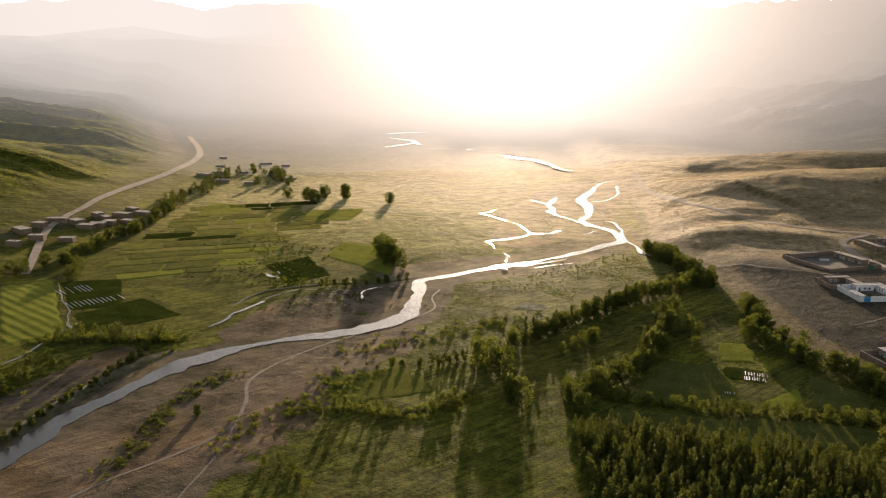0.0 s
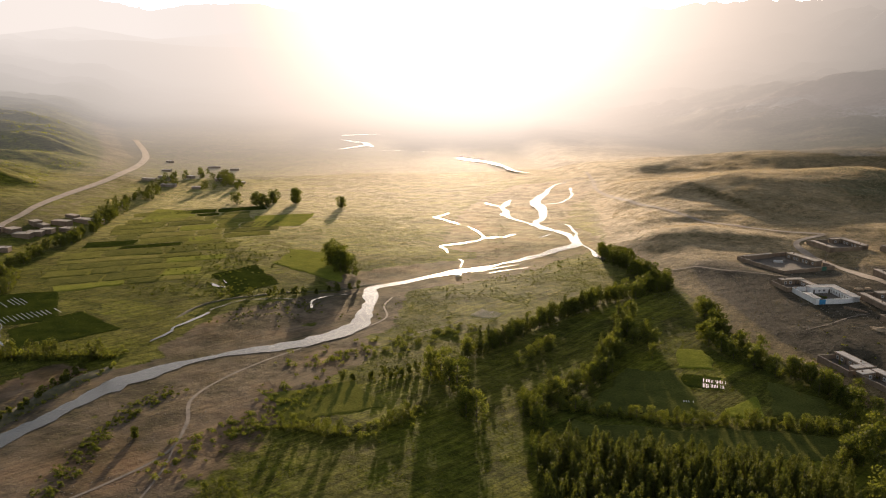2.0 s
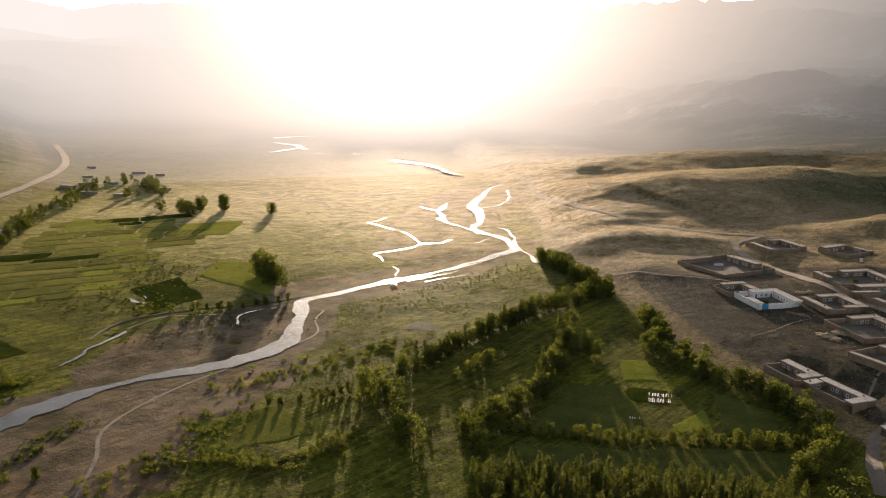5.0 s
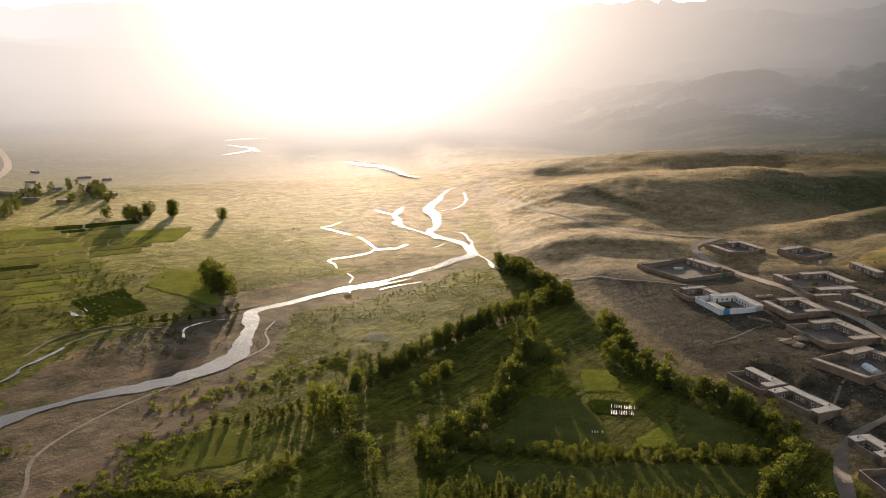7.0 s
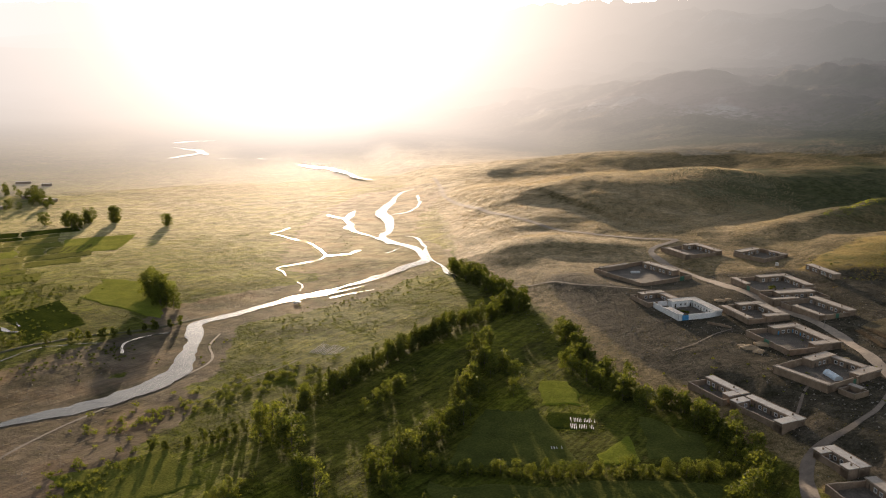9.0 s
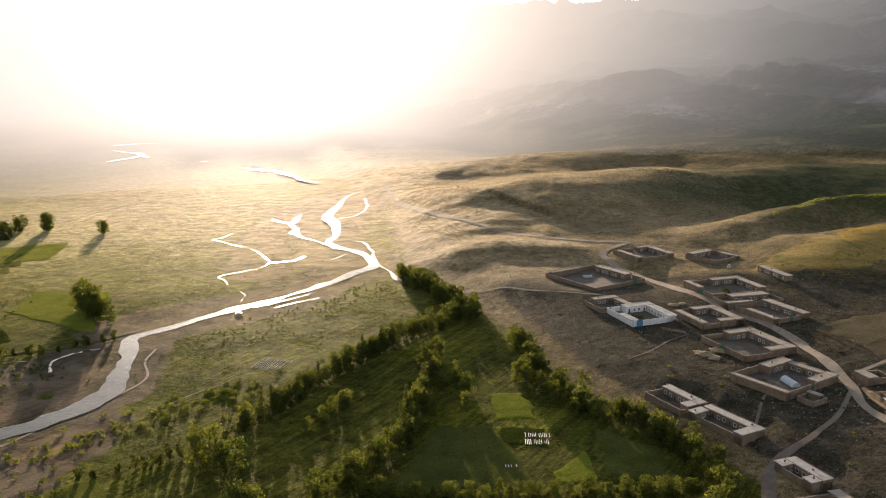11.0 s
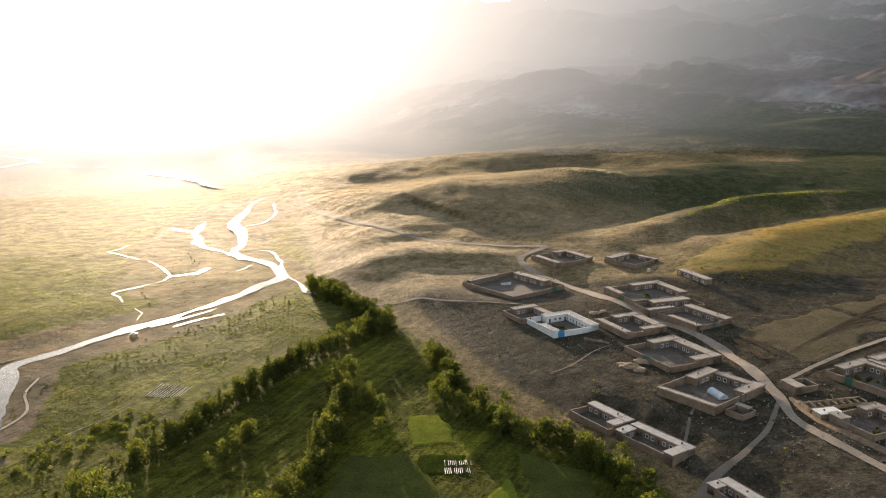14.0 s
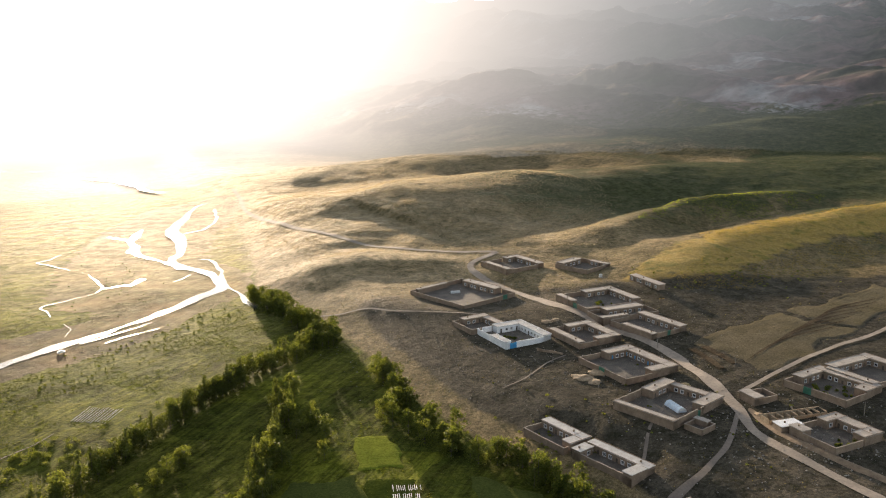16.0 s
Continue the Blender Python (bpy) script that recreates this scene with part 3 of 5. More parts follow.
ribbon("road", [(62, 315), (52, 298), (43, 284), (36, 268), (30, 256)], [1.0, 1.4, 1.2], 0.15, WHEELS, "trodden path between two compounds", "path", ragged=0.3)
ribbon("road", [(-4, 335), (7, 341), (20, 358), (30, 366)], [0.8, 1.0, 0.8], 0.15, WHEELS, "trodden path below the white house", "path", ragged=0.3)
ribbon("road", [(-214, 286), (-202, 309), (-192, 322), (-188, 332)], [0.5, 0.7, 0.4], 0.15, WHEELS, "faint path across the meadow", "path", ragged=0.3)
ribbon("road", [(-244, 372), (-242, 352), (-232, 329), (-238, 300)], [1.0, 1.3, 1.0], 0.15, TRACK, "pale track beside the river bend", "path", ragged=0.3)
ribbon("road", [(-226, 70), (-230, 84), (-234, 103), (-240, 124), (-247, 140)], [0.8, 1.0, 0.8], 0.15, WHEELS, "second faint wheel track over the gravel", "track", ragged=0.2)
ribbon("road", [(88, 309), (112, 326), (150, 352), (185, 372), (240, 420)], [2.2, 2.6, 2.2], 0.35, TRACK, "pale dirt track up the ploughed slope", "track", ragged=0.15)


def berm(name, line, wide, tall, mat, label, category):
    """A low bank of earth along a line."""
    pts = curve_points(line, 3)
    verts, faces, across = [], [], (-0.5, -0.3, -0.12, 0.12, 0.3, 0.5)
    for k, p in enumerate(pts):
        way = (pts[min(k + 1, len(pts) - 1)] - pts[max(k - 1, 0)]).normalized()
        side = Vector((way.y, -way.x, 0))
        for s in across:
            q = p + side * wide * (s + 0.08 * noise.noise(p * 0.3 + Vector((s * 5, 0, 0))))
            h = tall * min(1.0, k / 9, (len(pts) - 1 - k) / 9) * (1 - (abs(s) * 2) ** 1.6) * (0.8 + 0.4 * noise.noise(p * 0.15))
            verts.append((q.x, q.y, drape(q.x, q.y, h - 0.15)))
        if k:
            o = (k - 1) * len(across)
            faces += [(o + s, o + s + 1, o + s + 1 + len(across), o + s + len(across)) for s in range(len(across) - 1)]
    me = bpy.data.meshes.new(name)
    me.from_pydata(verts, [], faces)
    me.polygons.foreach_set("use_smooth", np.ones(len(faces), bool))
    me.materials.append(mat)
    tagged(new(name, me), label, category, kind="structure")


EARTH = plain("grassy_earth", (0.04, 0.042, 0.016), (0.10, 0.088, 0.035), 0.4, 0.9, 0.6)
OCHRE = plain("ochre_bank", (0.14, 0.095, 0.06), (0.27, 0.19, 0.115), 0.5, 0.95, 0.8)
berm("bank", [(-316, 40), (-320, 70), (-326, 110), (-331, 150), (-332, 190), (-328, 212)], 9, 2.4, EARTH, "grassy flood bank along the river", "bank")
berm("bank", [(86, 300), (87, 285), (90, 268), (98, 250), (106, 236), (116, 212)], 4.5, 1.4, OCHRE, "bare ochre bank beside the village road", "bank")
berm("bank", [(-260, 410), (-290, 372), (-320, 350), (-345, 318), (-345, 280)], 3.5, 0.9, EARTH, "low grassy bank between field and stream", "bank")

# ---- trees ----
def mesh_of(name, verts, faces, mat, smooth=False):
    me = bpy.data.meshes.new(name)
    me.from_pydata(verts, [], faces)
    if smooth:
        me.polygons.foreach_set("use_smooth", np.ones(len(faces), bool))
    me.materials.append(mat)
    return me


def limb(verts, faces, a, b, ra, rb, sides=6):
    """A tapered round stick from a to b."""
    a, b = Vector(a), Vector(b)
    way = (b - a).normalized()
    u = way.orthogonal().normalized()
    v = way.cross(u)
    o = len(verts)
    for p, r in ((a, ra), (b, rb)):
        for k in range(sides):
            t = 2 * math.pi * k / sides
            verts.append(tuple(p + u * r * math.cos(t) + v * r * math.sin(t)))
    faces += [(o + k, o + (k + 1) % sides, o + sides + (k + 1) % sides, o + sides + k) for k in range(sides)]


def lumps_for(kind, rng, tall):
    """Leafy lumps that make up a crown: centre and radii."""
    out = []
    if kind == "poplar":
        for k in range(9):
            t = 0.12 + 0.84 * k / 8
            w = tall * (0.105 * math.sqrt(max(0.03, 1 - ((t - 0.42) / 0.6) ** 2)) + 0.006)
            out.append(((rng.uniform(-0.35, 0.35) * w, rng.uniform(-0.35, 0.35) * w, t * tall), (w, w, tall * 0.11)))
    else:
        n = 18
        for k in range(n):
            t, turn = 0.1 + 0.82 * (k + rng.random()) / n, rng.uniform(0, 6.28)
            reach = tall * 0.3 * math.sqrt(max(0.04, 1 - ((t - 0.42) / 0.56) ** 2)) * rng.uniform(0.3, 1)
            w = tall * rng.uniform(0.1, 0.18)
            out.append(((math.cos(turn) * reach, math.sin(turn) * reach, t * tall), (w, w, w * 0.85)))
    return out


def leaves(rng, lumps, count, size):
    """Small bent leaf sprays over the lumps, ragged at the rim: their corners, four by four."""
    g = np.random.RandomState(rng.randrange(1 << 30))
    lump = np.array([(*c, *r) for c, r in lumps])[np.arange(count) % len(lumps)]
    d = g.normal(0, 1, (count, 3))
    d /= np.linalg.norm(d, axis=1)[:, None]
    r = np.where(g.rand(count) < 0.85, g.uniform(0.5, 1.05, count), g.uniform(1.0, 1.3, count))
    c = lump[:, :3] + d * lump[:, 3:] * r[:, None]
    c[:, 2] = np.maximum(0.2, c[:, 2])
    n = d + g.normal(0, 0.5, (count, 3))
    n /= np.linalg.norm(n, axis=1)[:, None]
    u = np.cross(n, g.normal(0, 1, (count, 3)))
    u /= np.linalg.norm(u, axis=1)[:, None]
    v, s = np.cross(n, u), (size * g.uniform(0.6, 1.3, count))[:, None]
    bend = n * s * 0.25
    return np.stack([c - u * s - bend, c - v * s * 0.6, c + u * s - bend, c + v * s * 0.6], 1).reshape(-1, 3)


def quads_of(name, verts, mat):
    """A mesh of loose four-cornered leaves."""
    me, n = bpy.data.meshes.new(name), len(verts)
    me.vertices.add(n)
    me.vertices.foreach_set("co", np.asarray(verts, np.float32).ravel())
    me.loops.add(n)
    me.loops.foreach_set("vertex_index", np.arange(n))
    me.polygons.add(n // 4)
    me.polygons.foreach_set("loop_start", np.arange(0, n, 4))
    me.polygons.foreach_set("loop_total", np.full(n // 4, 4))
    me.update(calc_edges=True)
    me.materials.append(mat)
    return me


def make_tree(kind, seed, tall, count, size, mat, label):
    rng = random.Random(seed)
    tree = new("tree")
    lumps = lumps_for(kind, rng, tall)
    verts, faces = [], []
    girth = tall * 0.018
    limb(verts, faces, (0, 0, -0.6), (0.1, 0, tall * 0.4), girth, girth * 0.6, 7)
    limb(verts, faces, (0.1, 0, tall * 0.4), (0, 0.1, tall * 0.85), girth * 0.6, girth * 0.15, 6)
    for c, r in lumps[3:10]:
        limb(verts, faces, (0, 0, max(tall * 0.12, c[2] - tall * 0.2)), c, girth * 0.35, girth * 0.1, 5)
    trunk = new("trunk", mesh_of("trunk", verts, faces, BARK, True))
    crown = new("crown", quads_of("crown", leaves(rng, lumps, count, size), mat))
    trunk.parent = crown.parent = tree
    return tagged(tree, label, "tree", "valley trees")


POPLAR_LABEL, WILLOW_LABEL = "slender green poplar with a narrow upright crown", "leafy round-crowned willow at the edge of fields"
POPLARS = [make_tree("poplar", 10 + k, 12.0, 900, 0.27, LEAF_POPLAR, POPLAR_LABEL) for k in range(4)]
WILLOWS = [make_tree("willow", 30 + k, 9.0, 1150, 0.29, LEAF_WILLOW, WILLOW_LABEL) for k in range(5)]
for k, t in enumerate(POPLARS + WILLOWS):
    t.location = (-90 + 5 * k, 180 - 4 * (k % 3), drape(-90 + 5 * k, 180 - 4 * (k % 3)))
FULL = 285
planted, woods = [], []


def plant(kinds, x, y, size, rng, squash=1.0):
    """A tree of its own; past the number that one could count, a tree of the woods."""
    if len(planted) >= FULL:
        woods.append((kinds is POPLARS, x, y, size))
        return
    t = copy_thing(rng.choice(kinds), pose(x, y, drape(x, y), 0, 0, rng.uniform(0, 360)))
    t.scale = (size * squash, size * squash, size)
    planted.append(t)


def row_of_trees(kinds, line, gap, spread, low, high, seed, chance=0.92):
    rng = random.Random(seed)
    for p in curve_points(line, gap):
        if rng.random() < chance:
            plant(kinds, p.x + rng.uniform(-spread, spread), p.y + rng.uniform(-spread, spread), rng.uniform(low, high), rng, rng.uniform(0.9, 1.2))


def grove(kinds, corners, gap, low, high, seed):
    rng = random.Random(seed)
    xs, ys = zip(*corners)
    for y in np.arange(max(ys), min(ys), -gap):
        for x in np.arange(min(xs), max(xs), gap):
            px, py = x + rng.uniform(-gap, gap) * 0.5, y + rng.uniform(-gap, gap) * 0.5
            if inside(np.array([px]), np.array([py]), corners)[0]:
                plant(kinds, px, py, rng.uniform(low, high), rng, rng.uniform(0.95, 1.3))


def woodland(name, label, spots, count, size):
    """Woods too dense to count: trunks and leaf sprays of all the trees in one."""
    rng = random.Random(77)
    crowns, tv, tf = [], [], []
    for slim, x, y, scale in spots:
        tall = (12.0 if slim else 9.0) * scale
        z = drape(x, y)
        wide = 1.15 if slim else 1.1
        crowns.append(leaves(rng, lumps_for("poplar" if slim else "willow", rng, tall), int(count * 1.5) if slim else count, 0.25 if slim else size * max(0.85, scale)) * (wide, wide, 1) + (x, y, z))
        limb(tv, tf, (x, y, z - 0.6), (x, y, z + tall * 0.7), tall * 0.018, tall * 0.005, 5)
    ob = tagged(new(name, quads_of(name, np.concatenate(crowns), LEAF_WOODS)), label, "trees", kind="stuff")
    trunks = tagged(new("trunks", mesh_of("trunks", tv, tf, BARK)), kind="stuff")
    trunks.parent = ob


# Rows between the fields on the near bank, then the grove.
row_of_trees(WILLOWS, [(-57, 382), (-48, 347), (-52, 322), (-32, 295), (-16, 281), (-2, 262), (7, 242), (12, 224), (6, 202), (0, 188)], 4.3, 3, 0.85, 1.35, 6)
row_of_trees(WILLOWS, [(-128, 518), (-116, 490), (-104, 470), (-88, 440), (-80, 418)], 4.0, 6, 0.95, 1.5, 7)
row_of_trees(WILLOWS, [(-82, 426), (-99, 401), (-119, 380), (-136, 352)], 4.2, 3.5, 0.8, 1.25, 4)
row_of_trees(POPLARS + WILLOWS, [(-119, 378), (-136, 350), (-150, 317), (-158, 293), (-167, 277)], 2.4, 2.6, 0.7, 1.1, 41)
row_of_trees(POPLARS + WILLOWS, [(-97, 352), (-94, 319), (-97, 292), (-101, 264), (-111, 237), (-118, 226)], 4.0, 4.5, 0.8, 1.35, 5)
row_of_trees(WILLOWS, [(-84, 327), (-78, 305), (-76, 292)], 6, 2, 0.8, 1.1, 51)
row_of_trees(WILLOWS, [(-128, 227), (-109, 221), (-87, 220), (-62, 220), (-32, 221), (4, 222)], 2.8, 1.3, 0.5, 0.85, 3)
row_of_trees(WILLOWS, [(-118, 226), (-122, 210), (-112, 196)], 4, 3, 0.8, 1.2, 52)
row_of_trees(WILLOWS, [(-173, 240), (-165, 234), (-160, 226)], 4, 4, 1.5, 1.9, 9)
row_of_trees(WILLOWS, [(-147, 204), (-143, 196)], 5, 3, 1.3, 1.7, 91)
row_of_trees(WILLOWS, [(-140, 268), (-136, 288), (-128, 300)], 7, 3, 0.6, 1.0, 92)
row_of_trees(WILLOWS, [(-222, 160), (-205, 168), (-193, 166), (-176, 178), (-172, 196)], 4.5, 1.6, 0.5, 0.8, 2)
row_of_trees(WILLOWS, [(-322, 446), (-314, 438), (-308, 434), (-298, 418), (-292, 412)], 4.5, 3, 1.5, 2.2, 8)
row_of_trees(WILLOWS, [(-466, 678), (-464, 674)], 8, 1, 1.7, 1.9, 81, 1.0)
row_of_trees(WILLOWS, [(-413, 670), (-409, 667)], 5, 2, 1.0, 1.3, 82, 1.0)
row_of_trees(WILLOWS, [(-266, 141), (-265, 141)], 9, 0, 0.55, 0.6, 83, 1.0)
row_of_trees(WILLOWS, [(-216, 112), (-205, 112), (-196, 104), (-190, 96)], 4.5, 1.5, 0.5, 0.7, 84)
grove(POPLARS, [(-114, 176), (-98, 184), (-37, 184), (-4, 176), (0, 140), (-60, 108), (-95, 118)], 3.8, 0.6, 1.0, 1)
# Thick filling of the rows.
row_of_trees(WILLOWS, [(-130, 512), (-108, 478), (-84, 432), (-99, 403), (-119, 382)], 4, 7, 0.8, 1.3, 61)
row_of_trees(WILLOWS, [(-119, 376), (-138, 347), (-152, 314), (-160, 290), (-168, 272)], 3.0, 4, 0.7, 1.2, 62)
row_of_trees(WILLOWS, [(-97, 350), (-94, 319), (-97, 292), (-102, 264), (-112, 237)], 4, 6, 0.7, 1.2, 63)
row_of_trees(WILLOWS, [(-168, 268), (-180, 250), (-196, 236), (-215, 222)], 4, 3, 0.4, 0.7, 64)
row_of_trees(WILLOWS, [(-52, 372), (-44, 340), (-30, 300), (-8, 276), (10, 245), (14, 215)], 4.5, 5, 0.8, 1.3, 65)
row_of_trees(WILLOWS, [(0, 200), (8, 180), (6, 150), (0, 130)], 5, 6, 0.9, 1.4, 66)
# Belts on the far bank.
row_of_trees(WILLOWS, [(-600, 296), (-532, 294), (-529, 316), (-520, 333), (-531, 368), (-545, 416), (-550, 449), (-570, 504), (-609, 572)], 4.0, 5, 0.75, 1.25, 21)
row_of_trees(WILLOWS, [(-470, 285), (-505, 330), (-535, 345)], 6, 4, 0.7, 1.1, 22)
row_of_trees(WILLOWS, [(-400, 195), (-376, 203), (-355, 212), (-343, 218)], 4, 2.5, 0.8, 1.3, 23)
row_of_trees(WILLOWS, [(-345, 214), (-338, 190), (-333, 165), (-328, 130), (-322, 95)], 4.5, 2.2, 0.35, 0.6, 24)
row_of_trees(WILLOWS, [(-372, 160), (-360, 130), (-350, 90)], 6, 7, 0.5, 1.0, 25)
row_of_trees(WILLOWS, [(-600, 555), (-625, 620), (-632, 660), (-680, 790), (-643, 815), (-570, 744)], 6, 9, 0.7, 1.2, 26)
row_of_trees(WILLOWS, [(-600, 720), (-625, 817), (-689, 853)], 9, 12, 0.8, 1.3, 27)
row_of_trees(WILLOWS, [(-526, 665), (-500, 655), (-483, 645), (-500, 690)], 5, 8, 1.1, 1.7, 28)
row_of_trees(WILLOWS, [(-345, 335), (-320, 345), (-295, 362), (-275, 385)], 5, 3, 0.4, 0.8, 30)
woodland("woodland", "dark leafy trees in belts and groves along the valley", woods, 420, 0.42)


GRASS = leaf_material("meadow_grass", (0.052, 0.066, 0.015), (0.115, 0.125, 0.027))
DRY_GRASS = leaf_material("dry_grass", (0.10, 0.082, 0.04), (0.19, 0.155, 0.075))


HILL_GRASS = leaf_material("hillside_grass", (0.09, 0.11, 0.018), (0.2, 0.215, 0.036), 0.65)
BANK_GRASS = leaf_material("field_grass", (0.085, 0.095, 0.028), (0.155, 0.16, 0.05), 0.65, (1.4, 1.4, 0.8))
GOLD_GRASS = leaf_material("golden_grass", (0.17, 0.13, 0.04), (0.29, 0.215, 0.065), 0.65, (1.4, 1.3, 0.7))
PALE_GRASS = leaf_material("hilltop_grass", (0.25, 0.21, 0.145), (0.36, 0.295, 0.205), 0.65, (1.25, 1.2, 1.0))


def tufts(name, label, corners, number, tall, mat, seed, skip=6, thin=-0.02):
    """Grass in clumps, thicker where a slow noise is high."""
    r = np.random.RandomState(seed)
    xs, ys = zip(*corners)
    x, y = r.uniform(min(xs), max(xs), number), r.uniform(min(ys), max(ys), number)
    keep = inside(x + 50 * fbm(x, y, 60, 4, 51), y + 50 * fbm(x, y, 60, 4, 52), corners) & (fbm(x, y, 26, 3, seed) + 0.6 * fbm(x, y, 7, 2, seed + 3) > thin) & (river_gap(x, y) > skip)
    for line, wide in GRAVEL:
        keep &= to_line(x, y, line) > wide * 0.95
    keep &= np.minimum(to_line(x, y, HILL_ROAD), to_line(x, y, FOOTPATH)) > 4
    x, y = x[keep], y[keep]
    z, turn, size = height(x, y) - 0.08, r.uniform(0, 6.28, len(x)), tall * r.uniform(0.5, 1.25, len(x))
    dx, dy, lean = np.cos(turn) * size * 0.8, np.sin(turn) * size * 0.8, size * 0.4
    quads = np.stack([np.stack([x - dx, y - dy, z], -1), np.stack([x + dx, y + dy, z], -1), np.stack([x + dx * 0.8 - dy * 0.5, y + dy * 0.8 + dx * 0.5, z + size], -1),
                      np.stack([x - dx * 0.8 - dy * 0.5, y - dy * 0.8 + dx * 0.5, z + size * r.uniform(0.5, 1, len(x))], -1)], 1).reshape(-1, 3)
    tagged(new(name, quads_of(name, quads, mat)), label, "grass", kind="stuff")


tufts("grass", "rough green meadow grass in uneven clumps", [(-250, 100), (-20, 100), (-10, 230), (-60, 370), (-130, 500), (-250, 400), (-235, 300), (-220, 230)], 90000, 0.3, GRASS, 3, thin=-0.12)
tufts("grass", "green field grass on the far bank", [(-330, 110), (-330, 220), (-300, 360), (-280, 420), (-240, 470), (-330, 640), (-560, 620), (-520, 330), (-400, 130)], 80000, 0.3, BANK_GRASS, 4, thin=-0.2)
tufts("grass", "fresh green grass on the side of the valley", [(-640, 250), (-700, 480), (-800, 760), (-1150, 1150), (-1300, 900), (-1000, 300), (-760, 200)], 60000, 0.7, HILL_GRASS, 5)
tufts("dry_grass", "dry grass catching the light on the hilltops", [(-110, 560), (-150, 700), (-170, 900), (20, 980), (130, 880), (150, 700), (100, 560)], 60000, 0.42, PALE_GRASS, 7, thin=-0.3)
tufts("dry_grass", "golden grass lit by the sun on a rounded hill", [(97, 455), (142, 510), (196, 575), (258, 620), (430, 650), (430, 570), (266, 509), (199, 495), (150, 445), (110, 435)], 70000, 0.3, GOLD_GRASS, 12, thin=-0.3)
tufts("grass", "fresh green grass on a low knoll", [(140, 610), (180, 665), (250, 695), (330, 715), (330, 680), (250, 650), (180, 628)], 16000, 0.4, HILL_GRASS, 13, thin=-0.2)
tufts("dry_grass", "sparse dry grass on the slopes and round the yards", [(0, 160), (120, 160), (260, 480), (260, 720), (-130, 640), (-90, 460), (-30, 320)], 34000, 0.22, DRY_GRASS, 6)


def shrubs(name, label, zones, seed):
    """Low bushes scattered over rough ground."""
    rng = random.Random(seed)
    bushes = []
    for line, spread, number, low, high in zones:
        pts = curve_points(line, 3)
        for _ in range(number):
            p = rng.choice(pts)
            x, y = p.x + rng.gauss(0, spread), p.y + rng.gauss(0, spread)
            if to_line(np.array([x]), np.array([y]), RIVER)[0] < 9:
                continue
            s = rng.uniform(low, high)
            z = drape(x, y)
            lumps = [((rng.uniform(-0.5, 0.5) * s, rng.uniform(-0.5, 0.5) * s, s * rng.uniform(0.3, 0.6)), (s * 0.6, s * 0.6, s * 0.45)) for _ in range(4)]
            bushes.append(leaves(rng, lumps, int(26 + 22 * s), 0.13 + 0.1 * s) + (x, y, z))
    tagged(new(name, quads_of(name, np.concatenate(bushes), LEAF_WILLOW)), label, "shrubs", kind="stuff")


shrubs("shrubs", "scattered low green shrubs on the river banks", [
    ([(-246, 241), (-225, 256), (-213, 278), (-194, 303), (-177, 321)], 7, 130, 0.8, 2.4),
    ([(-314, 50), (-322, 90), (-329, 130), (-333, 170), (-332, 205)], 3, 420, 0.5, 1.5),
    ([(-350, 60), (-362, 110), (-372, 150), (-380, 180)], 10, 300, 0.6, 2.0),
    ([(-402, 194), (-376, 204), (-350, 214), (-338, 222)], 4, 260, 1.0, 2.6),
    ([(-222, 160), (-205, 170), (-190, 168), (-174, 182), (-166, 205)], 3, 160, 0.8, 2.0),
    ([(-236, 120), (-238, 150), (-226, 180), (-236, 210)], 6, 120, 0.6, 2.0),
    ([(-128, 227), (-90, 221), (-40, 221), (4, 222)], 1.5, 150, 0.8, 1.8)], 5)
shrubs("shrubs", "low green shrubs along hedges and gravel", [
    ([(-230, 150), (-228, 190), (-222, 215)], 8, 70, 0.8, 2.6),
    ([(-262, 85), (-270, 105), (-278, 130), (-285, 165), (-282, 190)], 3, 230, 0.5, 1.7),
    ([(-401, 376), (-380, 400), (-393, 442), (-437, 446)], 16, 240, 0.5, 1.4),
    ([(-330, 350), (-370, 350), (-400, 340)], 9, 90, 0.6, 1.5),
    ([(-312, 300), (-300, 320), (-285, 335)], 9, 110, 0.5, 1.4),
    ([(-215, 520), (-235, 580), (-240, 660)], 16, 90, 0.3, 0.9)], 6)
shrubs("shrubs", "small bushes on meadows and stony slopes", [
    ([(-200, 430), (-170, 460), (-150, 490)], 9, 110, 0.4, 1.1),
    ([(-250, 330), (-215, 380), (-190, 410)], 12, 70, 0.4, 1.1),
    ([(-30, 300), (0, 290), (15, 262)], 8, 40, 0.5, 1.3),
    ([(-190, 260), (-160, 300), (-140, 340)], 14, 90, 0.6, 1.6),
    ([(20, 330), (60, 290), (60, 255)], 18, 40, 0.4, 1.0),
    ([(110, 470), (150, 470), (190, 490)], 14, 90, 0.4, 1.1)], 7)

# ---- fields ----
def crop_material(name, dark, light, sheen=0.0):
    m, tree, b = material(name)
    fine, mid = grain(tree, 1.1, 5), grain(tree, 0.08, 5)
    base = ramp(tree, mid, (0.3, dark), (0.7, light))
    tree.links.new(mixed(tree, 0.6, base, ramp(tree, fine, (0.3, (0.4, 0.4, 0.35)), (0.65, (1.3, 1.3, 1.2))), "MULTIPLY"), b.inputs["Base Color"])
    b.inputs["Roughness"].default_value, b.inputs["Specular IOR Level"].default_value = 0.8, 0.0
    b.inputs["Sheen Weight"].default_value, b.inputs["Sheen Roughness"].default_value = sheen, 0.35
    b.inputs["Sheen Tint"].default_value = (0.92, 0.82, 0.3, 1)
    bumped(tree, b, fine, 0.9, 0.4)
    return m


